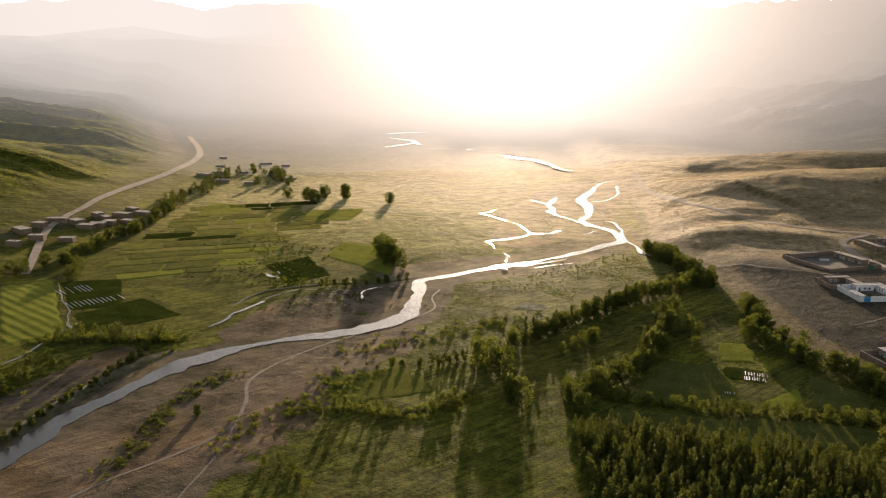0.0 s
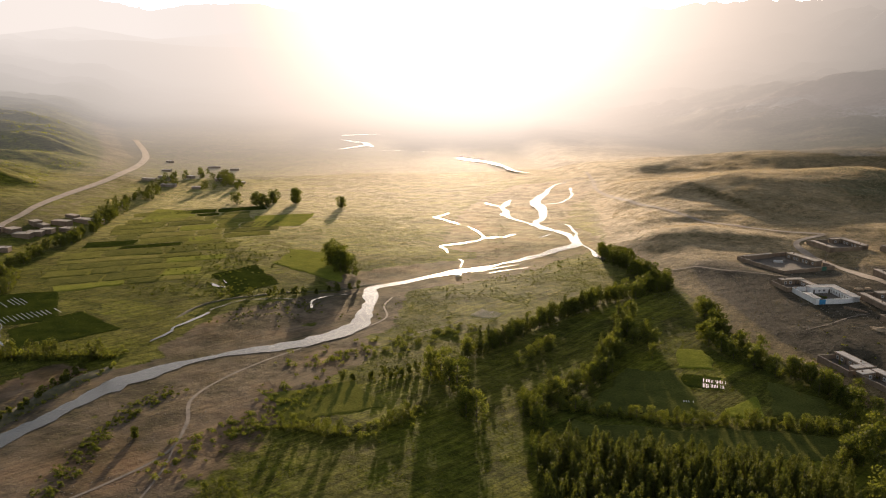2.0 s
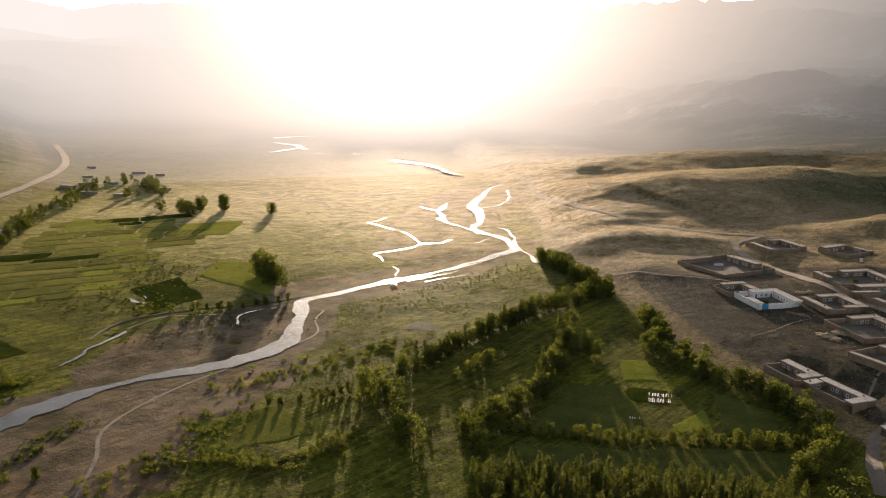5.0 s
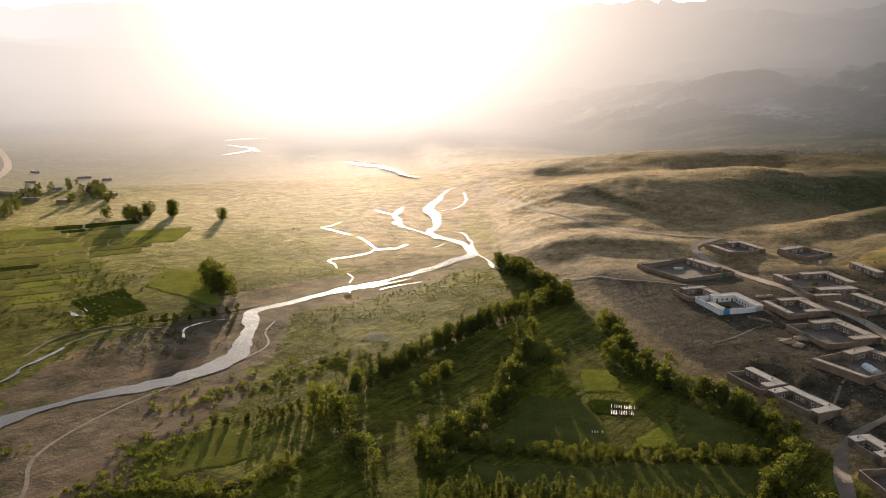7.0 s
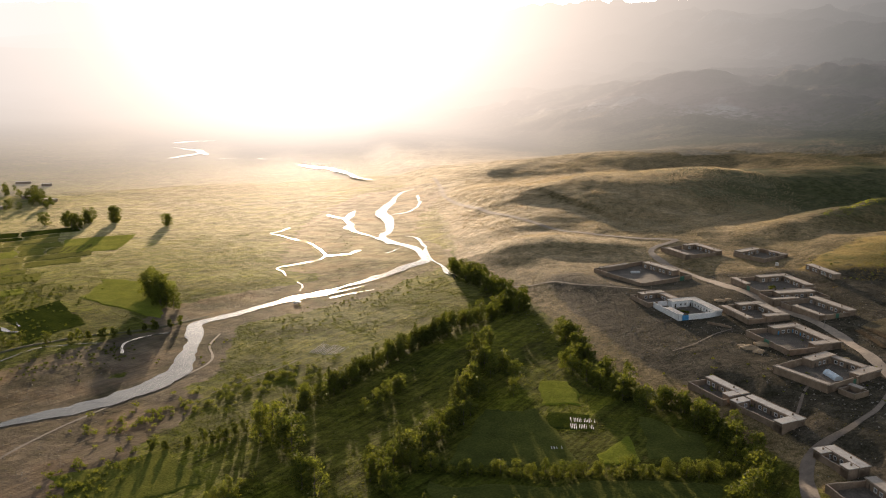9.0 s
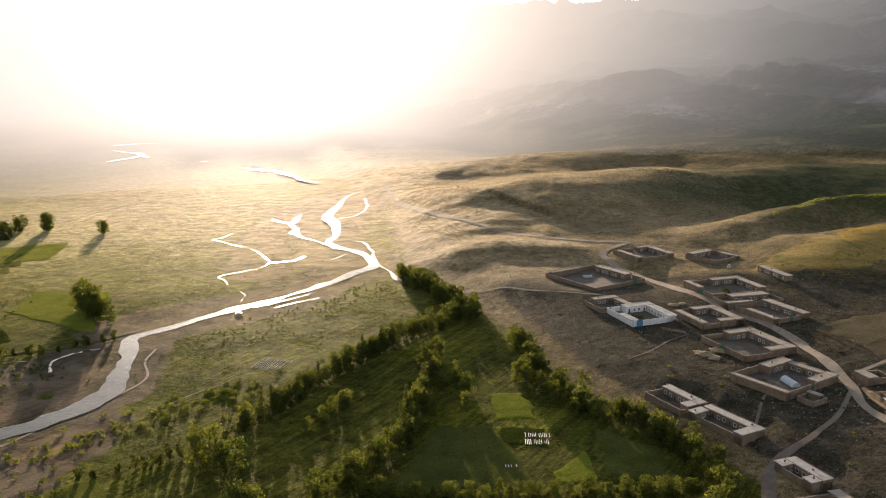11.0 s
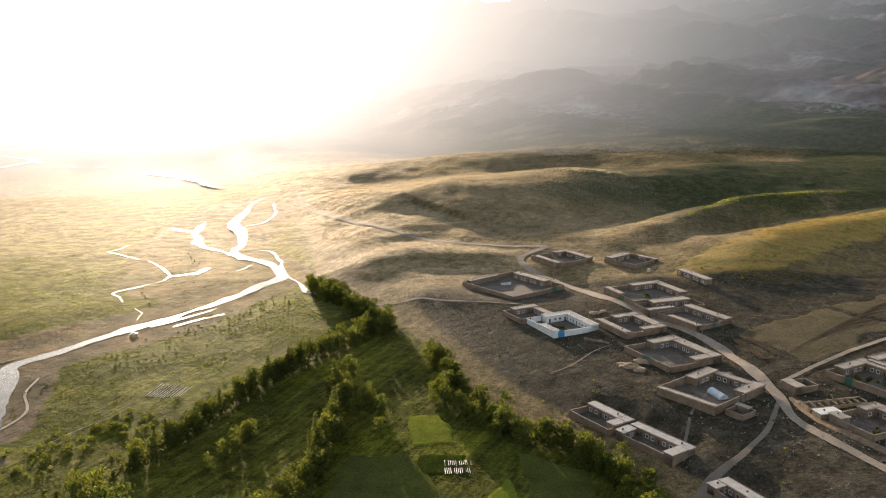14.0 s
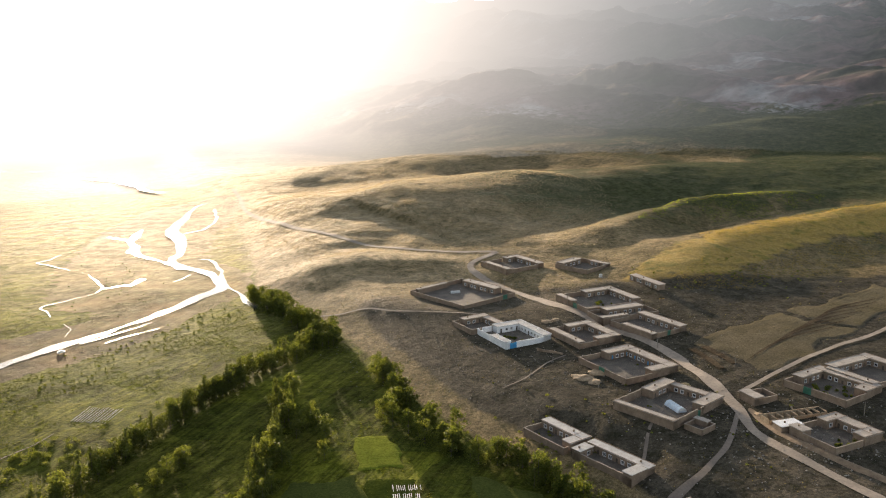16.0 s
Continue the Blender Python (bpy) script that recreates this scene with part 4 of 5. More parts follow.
BRIGHT = crop_material("bright_green_crop", (0.085, 0.115, 0.013), (0.15, 0.175, 0.022), 0.14)
DEEP = crop_material("deep_green_crop", (0.024, 0.034, 0.008), (0.05, 0.063, 0.012))
OLIVE = crop_material("olive_stubble", (0.055, 0.07, 0.014), (0.11, 0.12, 0.024), 0.12)
MOSS = crop_material("dull_green_crop", (0.04, 0.052, 0.014), (0.085, 0.098, 0.024), 0.1)
STRAWY = crop_material("yellowing_crop", (0.09, 0.095, 0.022), (0.16, 0.15, 0.045), 0.12)
TILLED = crop_material("tilled_soil", (0.05, 0.038, 0.026), (0.105, 0.08, 0.055))
FALLOW = crop_material("fallow_soil", (0.082, 0.068, 0.047), (0.135, 0.112, 0.08), 0.03)


def field(corners, mat, label, furrow=0.0, gap=1.6, along=0.0, gappy=1.3, warp=2.4):
    """A plot laid over the land, its crop standing a little proud, with furrows across the given heading."""
    a, b, c, d = (np.array(q, float) for q in corners)
    n = max(4, int(max(np.linalg.norm(b - a), np.linalg.norm(c - d)) / gappy))
    k = max(4, int(max(np.linalg.norm(d - a), np.linalg.norm(c - b)) / gappy))
    u, v = np.meshgrid(np.linspace(0, 1, n), np.linspace(0, 1, k))
    p = (a * ((1 - u) * (1 - v))[..., None] + b * (u * (1 - v))[..., None] + c * (u * v)[..., None] + d * ((1 - u) * v)[..., None])
    x, y = p[..., 0], p[..., 1]
    x, y = x + warp * fbm(x, y, 30, 4, 8), y + warp * fbm(x, y, 30, 4, 9)
    edge = np.minimum(np.minimum(u, 1 - u) * n, np.minimum(v, 1 - v) * k)
    lift = np.where(edge < 0.5, -0.15, 0.22) + furrow * np.sin((x * math.cos(along) + y * math.sin(along)) * 2 * math.pi / gap) + 0.1 * fbm(x, y, 3, 2, 4)
    me = grid_mesh("field", np.arange(n), np.arange(k), height(x, y) + lift)
    me.vertices.foreach_set("co", np.stack([x, y, height(x, y) + lift], -1).ravel())
    me.update()
    me.materials.append(mat)
    tagged(new("field", me), label, "field", kind="structure")


field([(-512, 271), (-491, 295), (-403, 211), (-412, 177)], BRIGHT, "bright green crop in long beds", 0.18, 7.0, 1.2)
field([(-419, 236), (-407, 283), (-362, 261), (-388, 208)], DEEP, "dark green field beside the stream", 0.1, 2.4, 0.4)
field([(-484, 293), (-453, 315), (-405, 263), (-427, 242)], DEEP, "dull green field partly covered with white sheets")
field([(-553, 532), (-579, 601), (-538, 605), (-517, 553)], BRIGHT, "bright green plot in the valley")
field([(-469, 484), (-459, 508), (-443, 487), (-459, 472)], BRIGHT, "narrow bright green plot")
field([(-483, 536), (-488, 555), (-473, 540), (-469, 523)], BRIGHT, "small bright green plot")
field([(-359, 427), (-372, 478), (-314, 478), (-291, 396)], BRIGHT, "wide green meadow beside the tall trees", warp=10)
field([(-385, 388), (-375, 420), (-320, 377), (-339, 334)], DEEP, "dark wet field beside the side stream", warp=14)
field([(-444, 545), (-470, 600), (-420, 630), (-405, 565)], BRIGHT, "pale green plot in the valley", 0.06, 5.0, 0.2)


def patchwork(corners, seed):
    """Small plots of many crops between low banks, along the lie of the valley."""
    r = random.Random(seed)
    u, v = np.array((0.77, 0.64)), np.array((-0.51, 0.86))
    b = -40.0
    while b < 330:
        deep = r.uniform(13, 26)
        a = -70.0 + r.uniform(-15, 15)
        while a < 190:
            wide = r.uniform(18, 52)
            mid = np.array((-480.0, 320.0)) + u * (a + wide / 2) + v * (b + deep / 2)
            if inside(mid[:1], mid[1:], corners)[0]:
                c = [np.array((-480.0, 320.0)) + u * p + v * q for p, q in ((a, b), (a + wide - 0.9, b), (a + wide - 0.9, b + deep - 0.9), (a, b + deep - 0.9))]
                mat, label = r.choice(CROPS)
                field([tuple(p) for p in c], mat, label, r.choice((0.03, 0.07, 0.1)), r.uniform(2.5, 5), r.choice((0.69, 2.26)), warp=5)
            a += wide
        b += deep


CROPS = [(OLIVE, "olive green crop between low banks"), (OLIVE, "olive green crop between low banks"), (MOSS, "dull green plot between low banks"), (MOSS, "dull green plot between low banks"), (STRAWY, "yellowing plot between low banks"),
         (DEEP, "deep green plot between low banks"), (BRIGHT, "bright green plot between low banks")]
patchwork([(-486, 335), (-440, 330), (-395, 345), (-400, 400), (-425, 470), (-430, 560), (-500, 640), (-575, 600), (-555, 480), (-525, 401)], 4)
field([(-238, 199), (-208, 222), (-186, 202), (-212, 172)], OLIVE, "bright green rough field near the track", 0.12, 6.0, 0.2, warp=14)
field([(-62, 276), (-43, 273), (-44, 257), (-63, 260)], DEEP, "small dark garden with covered rows", 0.1, 1.8, 0.1)
field([(-68, 311), (-55, 309), (-46, 280), (-66, 281)], BRIGHT, "narrow bright green plot between the trees", warp=9)
field([(-48, 242), (-33, 256), (-30, 236), (-45, 231)], BRIGHT, "tilted bright green corner plot", warp=9)
field([(-92, 282), (-66, 280), (-50, 228), (-98, 228)], MOSS, "deep green shaded field behind the hedge", 0.08, 4.0, 0.0, warp=9)
field([(-26, 274), (2, 256), (-2, 230), (-28, 240)], MOSS, "shaded field below the village", 0.06, 4.0, 0.6, warp=9)
field([(-100, 215), (0, 216), (-4, 192), (-98, 194)], MOSS, "dark green strip between hedge and poplars", 0.06, 4.0, 0.0, warp=9)
field([(88, 366), (150, 408), (180, 380), (110, 322)], FALLOW, "ploughed dry slope with long furrows", 0.06, 3.0, 2.2, warp=14)
field([(152, 410), (230, 452), (250, 425), (184, 384)], FALLOW, "ploughed dry slope rising to the hill", 0.06, 3.0, 2.2, warp=14)
for a, b in (((87, 361), (91, 334)), ((93, 362), (98, 338))):
    ribbon("furrow", [a, ((a[0] + b[0]) / 2 + 0.5, (a[1] + b[1]) / 2), b], [3, 3.4, 2.6], 0.42, TILLED, "dark freshly turned strip of soil", "field", gap=2.0)
for k in range(7):
    a = (104 + 9 * k, 340 + 8 * k)
    ribbon("furrow", [a, (a[0] + 28, a[1] + 24), (a[0] + 62, a[1] + 40)], [0.5, 1.4, 0.6], 0.36, TILLED, "dark furrow line on the ploughed slope", "field", gap=2.5, ragged=0.5, seed=40 + k)

# ---- village ----
MUD = plain("mud_plaster", (0.165, 0.115, 0.075), (0.29, 0.21, 0.145), 0.35, 0.92, 0.5)
MUD_ROOF = plain("mud_roof", (0.27, 0.23, 0.19), (0.43, 0.38, 0.32), 0.3, 0.9, 0.4)
COPING = plain("earth_coping", (0.22, 0.17, 0.125), (0.36, 0.29, 0.225), 0.5, 0.92, 0.5)
YARD = plain("trodden_yard", (0.09, 0.073, 0.056), (0.165, 0.138, 0.106), 0.25, 0.92, 0.5, fine=8.0, stain=0.45)
WHITE = plain("whitewashed_wall", (0.66, 0.66, 0.65), (0.8, 0.79, 0.77), 0.4, 0.85, 0.25)
GREY_ROOF = plain("cement_roof", (0.34, 0.32, 0.29), (0.5, 0.48, 0.45), 0.35, 0.85, 0.3)
FRAME = plain("white_window_frame", (0.55, 0.54, 0.52), (0.7, 0.69, 0.67), 1.0, 0.6, 0.1)
DOOR_BLUE = plain("blue_metal_gate", (0.03, 0.20, 0.42), (0.05, 0.30, 0.55), 0.8, 0.5, 0.1)
DOOR_DARK = plain("dark_wooden_door", (0.05, 0.035, 0.025), (0.10, 0.075, 0.05), 1.5, 0.7, 0.3)
DOOR_GREEN = plain("green_metal_gate", (0.02, 0.10, 0.06), (0.04, 0.16, 0.10), 0.8, 0.5, 0.1)
TARP = plain("pale_blue_tarpaulin", (0.42, 0.52, 0.60), (0.62, 0.72, 0.78), 0.8, 0.45, 0.2)
PLASTIC = plain("white_plastic_sheet", (0.4, 0.4, 0.38), (0.56, 0.56, 0.54), 0.7, 0.4, 0.2)
POLE_WOOD = plain("grey_wooden_pole", (0.16, 0.13, 0.10), (0.28, 0.24, 0.19), 2.0)
RUBBLE = plain("ochre_rubble", (0.24, 0.17, 0.10), (0.42, 0.31, 0.19), 0.6, 0.95, 0.8)
STRAW = plain("straw", (0.34, 0.25, 0.11), (0.5, 0.38, 0.18), 1.0, 0.9, 0.6)


def glass_material():
    m, tree, b = material("window_glass")
    b.inputs["Base Color"].default_value = (0.02, 0.022, 0.025, 1)
    b.inputs["Roughness"].default_value, b.inputs["IOR"].default_value = 0.08, 1.5
    bumped(tree, b, grain(tree, 3.0, 3), 0.05, 0.02)
    return m


GLASS = glass_material()


def box(bm, x0, x1, y0, y1, z0, z1, uneven=0.0, cuts=0, rng=None):
    """A block; uneven lets its upper edge waver as mud walls do."""
    made = bmesh.ops.create_cube(bm, size=1.0, matrix=Matrix.Translation(((x0 + x1) / 2, (y0 + y1) / 2, (z0 + z1) / 2)) @ Matrix.Diagonal((x1 - x0, y1 - y0, z1 - z0, 1)))
    if uneven and rng:
        for v in made["verts"]:
            if v.co.z > (z0 + z1) / 2:
                v.co.z += rng.uniform(-uneven, uneven)
    return made["verts"]


def part(name, bm, mat, parent, label=""):
    me = bpy.data.meshes.new(name)
    bm.to_mesh(me)
    bm.free()
    me.materials.append(mat)
    ob = new(name, me)
    ob.parent = parent
    return tagged(ob, label) if label else ob


def blocks(name, boxes, mat, parent, label="", m=None, uneven=0.0, rng=None, bevel=0.0, weld=False):
    bm = bmesh.new()
    for b in boxes:
        box(bm, *b, uneven=uneven, rng=rng)
    if weld:
        bmesh.ops.remove_doubles(bm, verts=bm.verts[:], dist=0.001)
    if bevel:
        bmesh.ops.bevel(bm, geom=bm.edges[:], offset=bevel, segments=1, affect="EDGES")
    if m is not None:
        bm.transform(m)
    return part(name, bm, mat, parent, label)


def strip(name, stops, profile, tops, mat, parent, m):
    """A wall in one piece along its stops; profile: across, up, and whether up counts from the wavering top."""
    verts, n = [], len(profile)
    for a, top in zip(stops, tops):
        verts += [(a, y, z + top * follows) for y, z, follows in profile]
    faces = [(k * n + i, k * n + (i + 1) % n, k * n + n + (i + 1) % n, k * n + n + i) for k in range(len(stops) - 1) for i in range(n)]
    faces += [tuple(range(n))[::-1], tuple(len(verts) - n + i for i in range(n))]
    me = bpy.data.meshes.new(name)
    me.from_pydata([tuple(m @ Vector(v)) for v in verts], [], faces)
    bm = bmesh.new()
    bm.from_mesh(me)
    bmesh.ops.recalc_face_normals(bm, faces=bm.faces[:])
    bm.to_mesh(me)
    bm.free()
    me.materials.append(mat)
    ob = new(name, me)
    ob.parent = parent


def side_frame(side, a, w, d):
    """Where a side of the yard begins: along it, then inwards."""
    return [Matrix.Translation((0, d - a * d, 0)) @ Matrix.Rotation(-math.pi / 2, 4, "Z"), Matrix.Translation((a * w, 0, 0)),
            Matrix.Translation((w, a * d, 0)) @ Matrix.Rotation(math.pi / 2, 4, "Z"), Matrix.Translation((w - a * w, d, 0)) @ Matrix.Rotation(math.pi, 4, "Z")][side]


def wing(parent, m, length, deep, tall, wall, roof, rng, sink, door_mat, openings=True, outside=False):
    """A row of flat-roofed rooms: thick walls with door and window openings, a roof slab that stands over."""
    t = 0.42
    walls = [(0, length, 0, t, -sink, tall), (0, t, t, deep, -sink, tall), (length - t, length, t, deep, -sink, tall)]
    holes = []
    if openings:
        n = max(2, int((length - 1.5) / 2.7))
        for k in range(n):
            c = 0.75 + (length - 1.5) * (k + 0.5) / n + rng.uniform(-0.2, 0.2)
            holes.append((c, "door") if k % 3 == 1 else (c, "window"))
    at = t
    front = []
    for c, what in holes:
        half = 0.5 if what == "door" else 0.62
        front.append((at, c - half, deep - t, deep, -sink, tall))
        if what == "window":
            front.append((c - half, c + half, deep - t, deep, -sink, 0.85))
        front.append((c - half, c + half, deep - t, deep, 2.1, tall))
        at = c + half
    front.append((at, length - t, deep - t, deep, -sink, tall))
    blocks("room_wall", walls + front, wall, parent, m=m, weld=True)
    over = 0.28
    slab = bmesh.new()
    nx, ny = max(2, int(length / 2.5)), 3
    bmesh.ops.create_grid(slab, x_segments=nx, y_segments=ny, size=0.5, matrix=Matrix.Translation((length / 2, deep / 2, tall + 0.02)) @ Matrix.Diagonal((length + 2 * over, deep + 2 * over, 1, 1)))
    for v in slab.verts:
        v.co += Vector((rng.uniform(-0.07, 0.07), rng.uniform(-0.07, 0.07), rng.uniform(-0.05, 0.05)))
    ext = bmesh.ops.extrude_face_region(slab, geom=slab.faces[:])
    for v in [e for e in ext["geom"] if isinstance(e, bmesh.types.BMVert)]:
        v.co.z += 0.26
    bmesh.ops.recalc_face_normals(slab, faces=slab.faces[:])
    slab.transform(m)
    part("roof", slab, roof, parent)
    if length > 9:
        for low, high, up in ((-over, -over + 0.3, 0.42), (deep + over - 0.22, deep + over, 0.36)):
            blocks("roof_rim", [(-over, length + over, low, high, tall + 0.2, tall + up)], wall, parent, m=m, uneven=0.05, rng=rng)
    for c, what in holes:
        if what == "window":
            y = deep - t * 0.45
            f = blocks("window", [(c - 0.62, c + 0.62, y - 0.05, y + 0.05, 0.85, 0.95), (c - 0.62, c + 0.62, y - 0.05, y + 0.05, 2.0, 2.1), (c - 0.62, c - 0.52, y - 0.05, y + 0.05, 0.95, 2.0),
                                  (c + 0.52, c + 0.62, y - 0.05, y + 0.05, 0.95, 2.0)], FRAME, parent, m=m, weld=True)
            blocks("mullion", [(c - 0.04, c + 0.04, y - 0.05, y + 0.05, 0.95, 2.0)], FRAME, f, m=m)
            blocks("surround", [(c - 0.84, c + 0.84, deep, deep + 0.04, 0.63, 0.85), (c - 0.84, c + 0.84, deep, deep + 0.04, 2.1, 2.32), (c - 0.84, c - 0.62, deep, deep + 0.04, 0.85, 2.1), (c + 0.62, c + 0.84, deep, deep + 0.04, 0.85, 2.1)], FRAME, f, m=m, weld=True)
            blocks("pane", [(c - 0.52, c + 0.52, y - 0.012, y + 0.012, 0.95, 2.0)], GLASS, f, m=m)
        else:
            y = deep - t * 0.5
            blocks("door", [(c - 0.5, c + 0.5, y - 0.03, y + 0.03, 0.0, 2.1)], door_mat, parent, m=m)
    if rng.random() < 0.6:
        x = rng.uniform(1, length - 1)
        blocks("chimney", [(x - 0.25, x + 0.25, deep * 0.5 - 0.25, deep * 0.5 + 0.25, tall + 0.25, tall + 0.95)], wall, parent, m=m, uneven=0.06, rng=rng)


def compound(x, y, w, d, turn, wings, label, wall=MUD, roof=MUD_ROOF, tall=2.4, door=DOOR_DARK, gate=None, gate_mat=DOOR_GREEN, sides=(0, 1, 2, 3), seed=0):
    """A walled yard with rows of rooms. Corner x, y; sides by 0 (facing the river), 1, 2, 3 round it; wings: side, from, to, depth, height."""
    rng = random.Random(seed)
    turn = radians(turn)
    ex, ey = Vector((math.cos(turn), math.sin(turn))), Vector((-math.sin(turn), math.cos(turn)))
    grounds = [drape(*(Vector((x, y)) + ex * a * w + ey * b * d)) for a in (0, 0.5, 1) for b in (0, 0.5, 1)]
    base = sum(grounds) / 9
    sink = base - min(grounds) + 1.0
    home = new("house")
    home.matrix_world = Matrix.Translation((x, y, base)) @ Matrix.Rotation(turn, 4, "Z")
    t = 0.32
    for side in sides:
        length = (d, w, d, w)[side]
        m = side_frame(side, 0, w, d)
        steps = max(2, int(length / 2))
        stops, run = [length * k / steps for k in range(steps + 1)], []
        for k, (a, b) in enumerate(zip(stops, stops[1:])):
            mid = (a + b) / 2 / length
            taken = any(s == side and lo <= mid <= hi for s, lo, hi, *_ in wings) or (gate and gate[0] == side and abs(mid - gate[1]) * length < 2.01)
            if not taken:
                run += [a, b] if not run else [b]
            if run and (taken or k == steps - 1):
                tops = [tall + rng.uniform(-0.1, 0.1) for _ in run]
                strip("yard_wall", run, [(0.0, -sink, 0), (0.0, 0.0, 1), (t, 0.0, 1), (t, -sink, 0)], tops, wall, home, m)
                strip("coping", run, [(-0.06, 0.0, 1), (-0.06, 0.14, 1), (t + 0.06, 0.14, 1), (t + 0.06, 0.0, 1)], tops, WHITE if wall is WHITE else COPING, home, m)
                run = []
    if len(sides) == 4:
        n, k = max(4, int(w / 2)), max(4, int(d / 2))
        u, v = np.meshgrid(np.linspace(t, w - t, n), np.linspace(t, d - t, k))
        floor = height(x + ex.x * u + ey.x * v, y + ex.y * u + ey.y * v) - base + 0.1
        me = grid_mesh("yard", np.linspace(t, w - t, n), np.linspace(t, d - t, k), floor)
        me.materials.append(YARD)
        new("yard", me).parent = home
    for side, lo, hi, deep, high in wings:
        length = (d, w, d, w)[side]
        wing(home, side_frame(side, lo, w, d), length * (hi - lo), deep * 0.86, high, wall, roof, rng, sink, door, openings=deep > 3)
    if gate:
        length = (d, w, d, w)[gate[0]]
        m = side_frame(gate[0], gate[1], w, d)
        for a in (-1.9, 0.04):
            blocks("gate_leaf", [(a, a + 1.86, 0.1, 0.2, -0.4, 2.5)], gate_mat, home, m=m)
        for a in (-2.4, 1.9):
            blocks("gate_post", [(a, a + 0.5, 0.0, 0.45, -sink, 2.8)], wall, home, m=m)
    return tagged(home, label, "house", "village compounds")


MUDDY = "mud-brick walled compound with flat-roofed rooms round a yard"
compound(-9, 442, 41, 44, 38, [(2, 0.25, 0.85, 6.5, 3.3), (3, 0.35, 0.9, 3.0, 2.6)], "large mud-walled compound with one long flat-roofed house", gate=(1, 0.8), seed=1)
compound(24.4, 505.6, 29.5, 27, 29, [(2, 0.0, 1.0, 5.5, 3.2), (0, 0.15, 1.0, 4.5, 2.8), (3, 0.0, 0.4, 5, 3.2)], MUDDY, seed=2)
compound(71.4, 493.4, 24, 24, 40, [(3, 0.2, 0.95, 6.5, 3.2), (2, 0.0, 0.55, 4.0, 2.6)], "small mud compound with a windowed house", seed=3)
compound(53, 417.5, 36, 30, 21, [(2, 0.1, 1.0, 5.5, 3.2), (3, 0.0, 0.55, 6.0, 3.2), (0, 0.0, 0.5, 4.0, 2.7)], "mud compound with inner wall and several room rows", gate=(0, 0.62), seed=4)
compound(57, 401.5, 34, 15, 19, [(3, 0.1, 0.75, 7.0, 3.3), (1, 0.0, 0.45, 4.0, 2.7)], "flat-roofed house with a walled front yard by the road", seed=5)
compound(99, 447.0, 6.0, 26, 20, [(2, 0.0, 1.0, 5.6, 2.9)], "long low flat-roofed barn below the hill", sides=(), seed=6)
compound(73.2, 375.6, 23.7, 28.2, 27.6, [(2, 0.0, 1.0, 6.0, 3.3), (0, 0.3, 1.0, 4.0, 2.6)], MUDDY, gate=(1, 0.5), seed=7)
compound(-9.6, 399.6, 19.6, 18, 27, [(3, 0.0, 0.75, 5.0, 3.2), (2, 0.0, 1.0, 4.5, 3.0)], "small mud compound joined to a white one", seed=8)
compound(3.9, 377, 25.8, 26.8, 23.5, [(2, 0.0, 1.0, 5.0, 3.3), (3, 0.0, 0.65, 5.5, 3.3), (0, 0.48, 0.95, 4.0, 2.8)], "whitewashed walled house with a blue gate and planted yard", wall=WHITE, roof=GREY_ROOF, tall=2.7, gate=(1, 0.16), gate_mat=DOOR_BLUE, seed=9)
compound(37.6, 370.9, 24.3, 26.8, 22.4, [(2, 0.0, 1.0, 5.5, 3.2), (3, 0.0, 0.6, 5.5, 3.2), (1, 0.45, 1.0, 5.0, 3.2), (0, 0.05, 0.95, 4.0, 2.7)], MUDDY, seed=10)
compound(46.5, 325.4, 28.9, 32, 24.8, [(2, 0.0, 1.0, 6.0, 3.4), (3, 0.0, 0.55, 6.0, 3.4), (1, 0.5, 1.0, 5.5, 3.4)], "mud compound with blue-framed windows and a bare yard", gate=(0, 0.5), door=DOOR_BLUE, seed=11)
compound(51, 280.9, 35, 27.1, 38, [(3, 0.0, 0.45, 6.0, 3.4), (2, 0.0, 1.0, 4.0, 3.0), (1, 0.6, 1.0, 6.0, 3.3), (0, 0.0, 1.0, 3.0, 3.0)], "big mud compound with a terrace and stepped walls", tall=3.2, gate=(1, 0.5), seed=12)
compound(9, 275.3, 13.5, 22, 30.8, [(2, 0.0, 1.0, 5.0, 3.2), (1, 0.25, 1.0, 5.0, 3.2)], "narrow compound with one row of rooms above the trees", roof=GREY_ROOF, seed=13)
compound(26.3, 250.4, 12, 27, 33.5, [(2, 0.0, 1.0, 4.6, 3.2), (3, 0.45, 1.0, 4.5, 3.2), (1, 0.0, 0.75, 4.5, 3.3)], "narrow grey-roofed compound on the slope above the trees", roof=GREY_ROOF, seed=14)
compound(120.3, 287.2, 24.3, 27.5, 29, [(2, 0.0, 1.0, 5.5, 3.3), (3, 0.0, 0.75, 5.5, 3.3), (1, 0.55, 1.0, 6.0, 3.3)], "compound with a whitish front wall and planted yard", gate=(0, 0.4), seed=15)
compound(98, 253.5, 24, 20, 22, [(2, 0.0, 1.0, 5.5, 3.3), (3, 0.0, 0.4, 5.0, 3.3), (1, 0.62, 1.0, 6.0, 3.3), (0, 0.0, 0.3, 5.0, 3.0)], "mud compound with a small garden beside the road", seed=16)
compound(138, 300, 30, 24, 25, [(3, 0.1, 0.9, 6.0, 3.3), (0, 0.1, 1.0, 4.5, 2.9), (2, 0.3, 1.0, 5.5, 3.3)], MUDDY, seed=17)
compound(88.6, 296.7, 11.4, 8.5, 17, [(0, 0.0, 1.0, 5.0, 2.9)], "small roofless shed next to the road", seed=18)
compound(59.9, 275.8, 8.7, 7.8, 36, [(2, 0.3, 1.0, 2.5, 2.4)], "small open mud pen beside a compound", tall=2.0, seed=19)
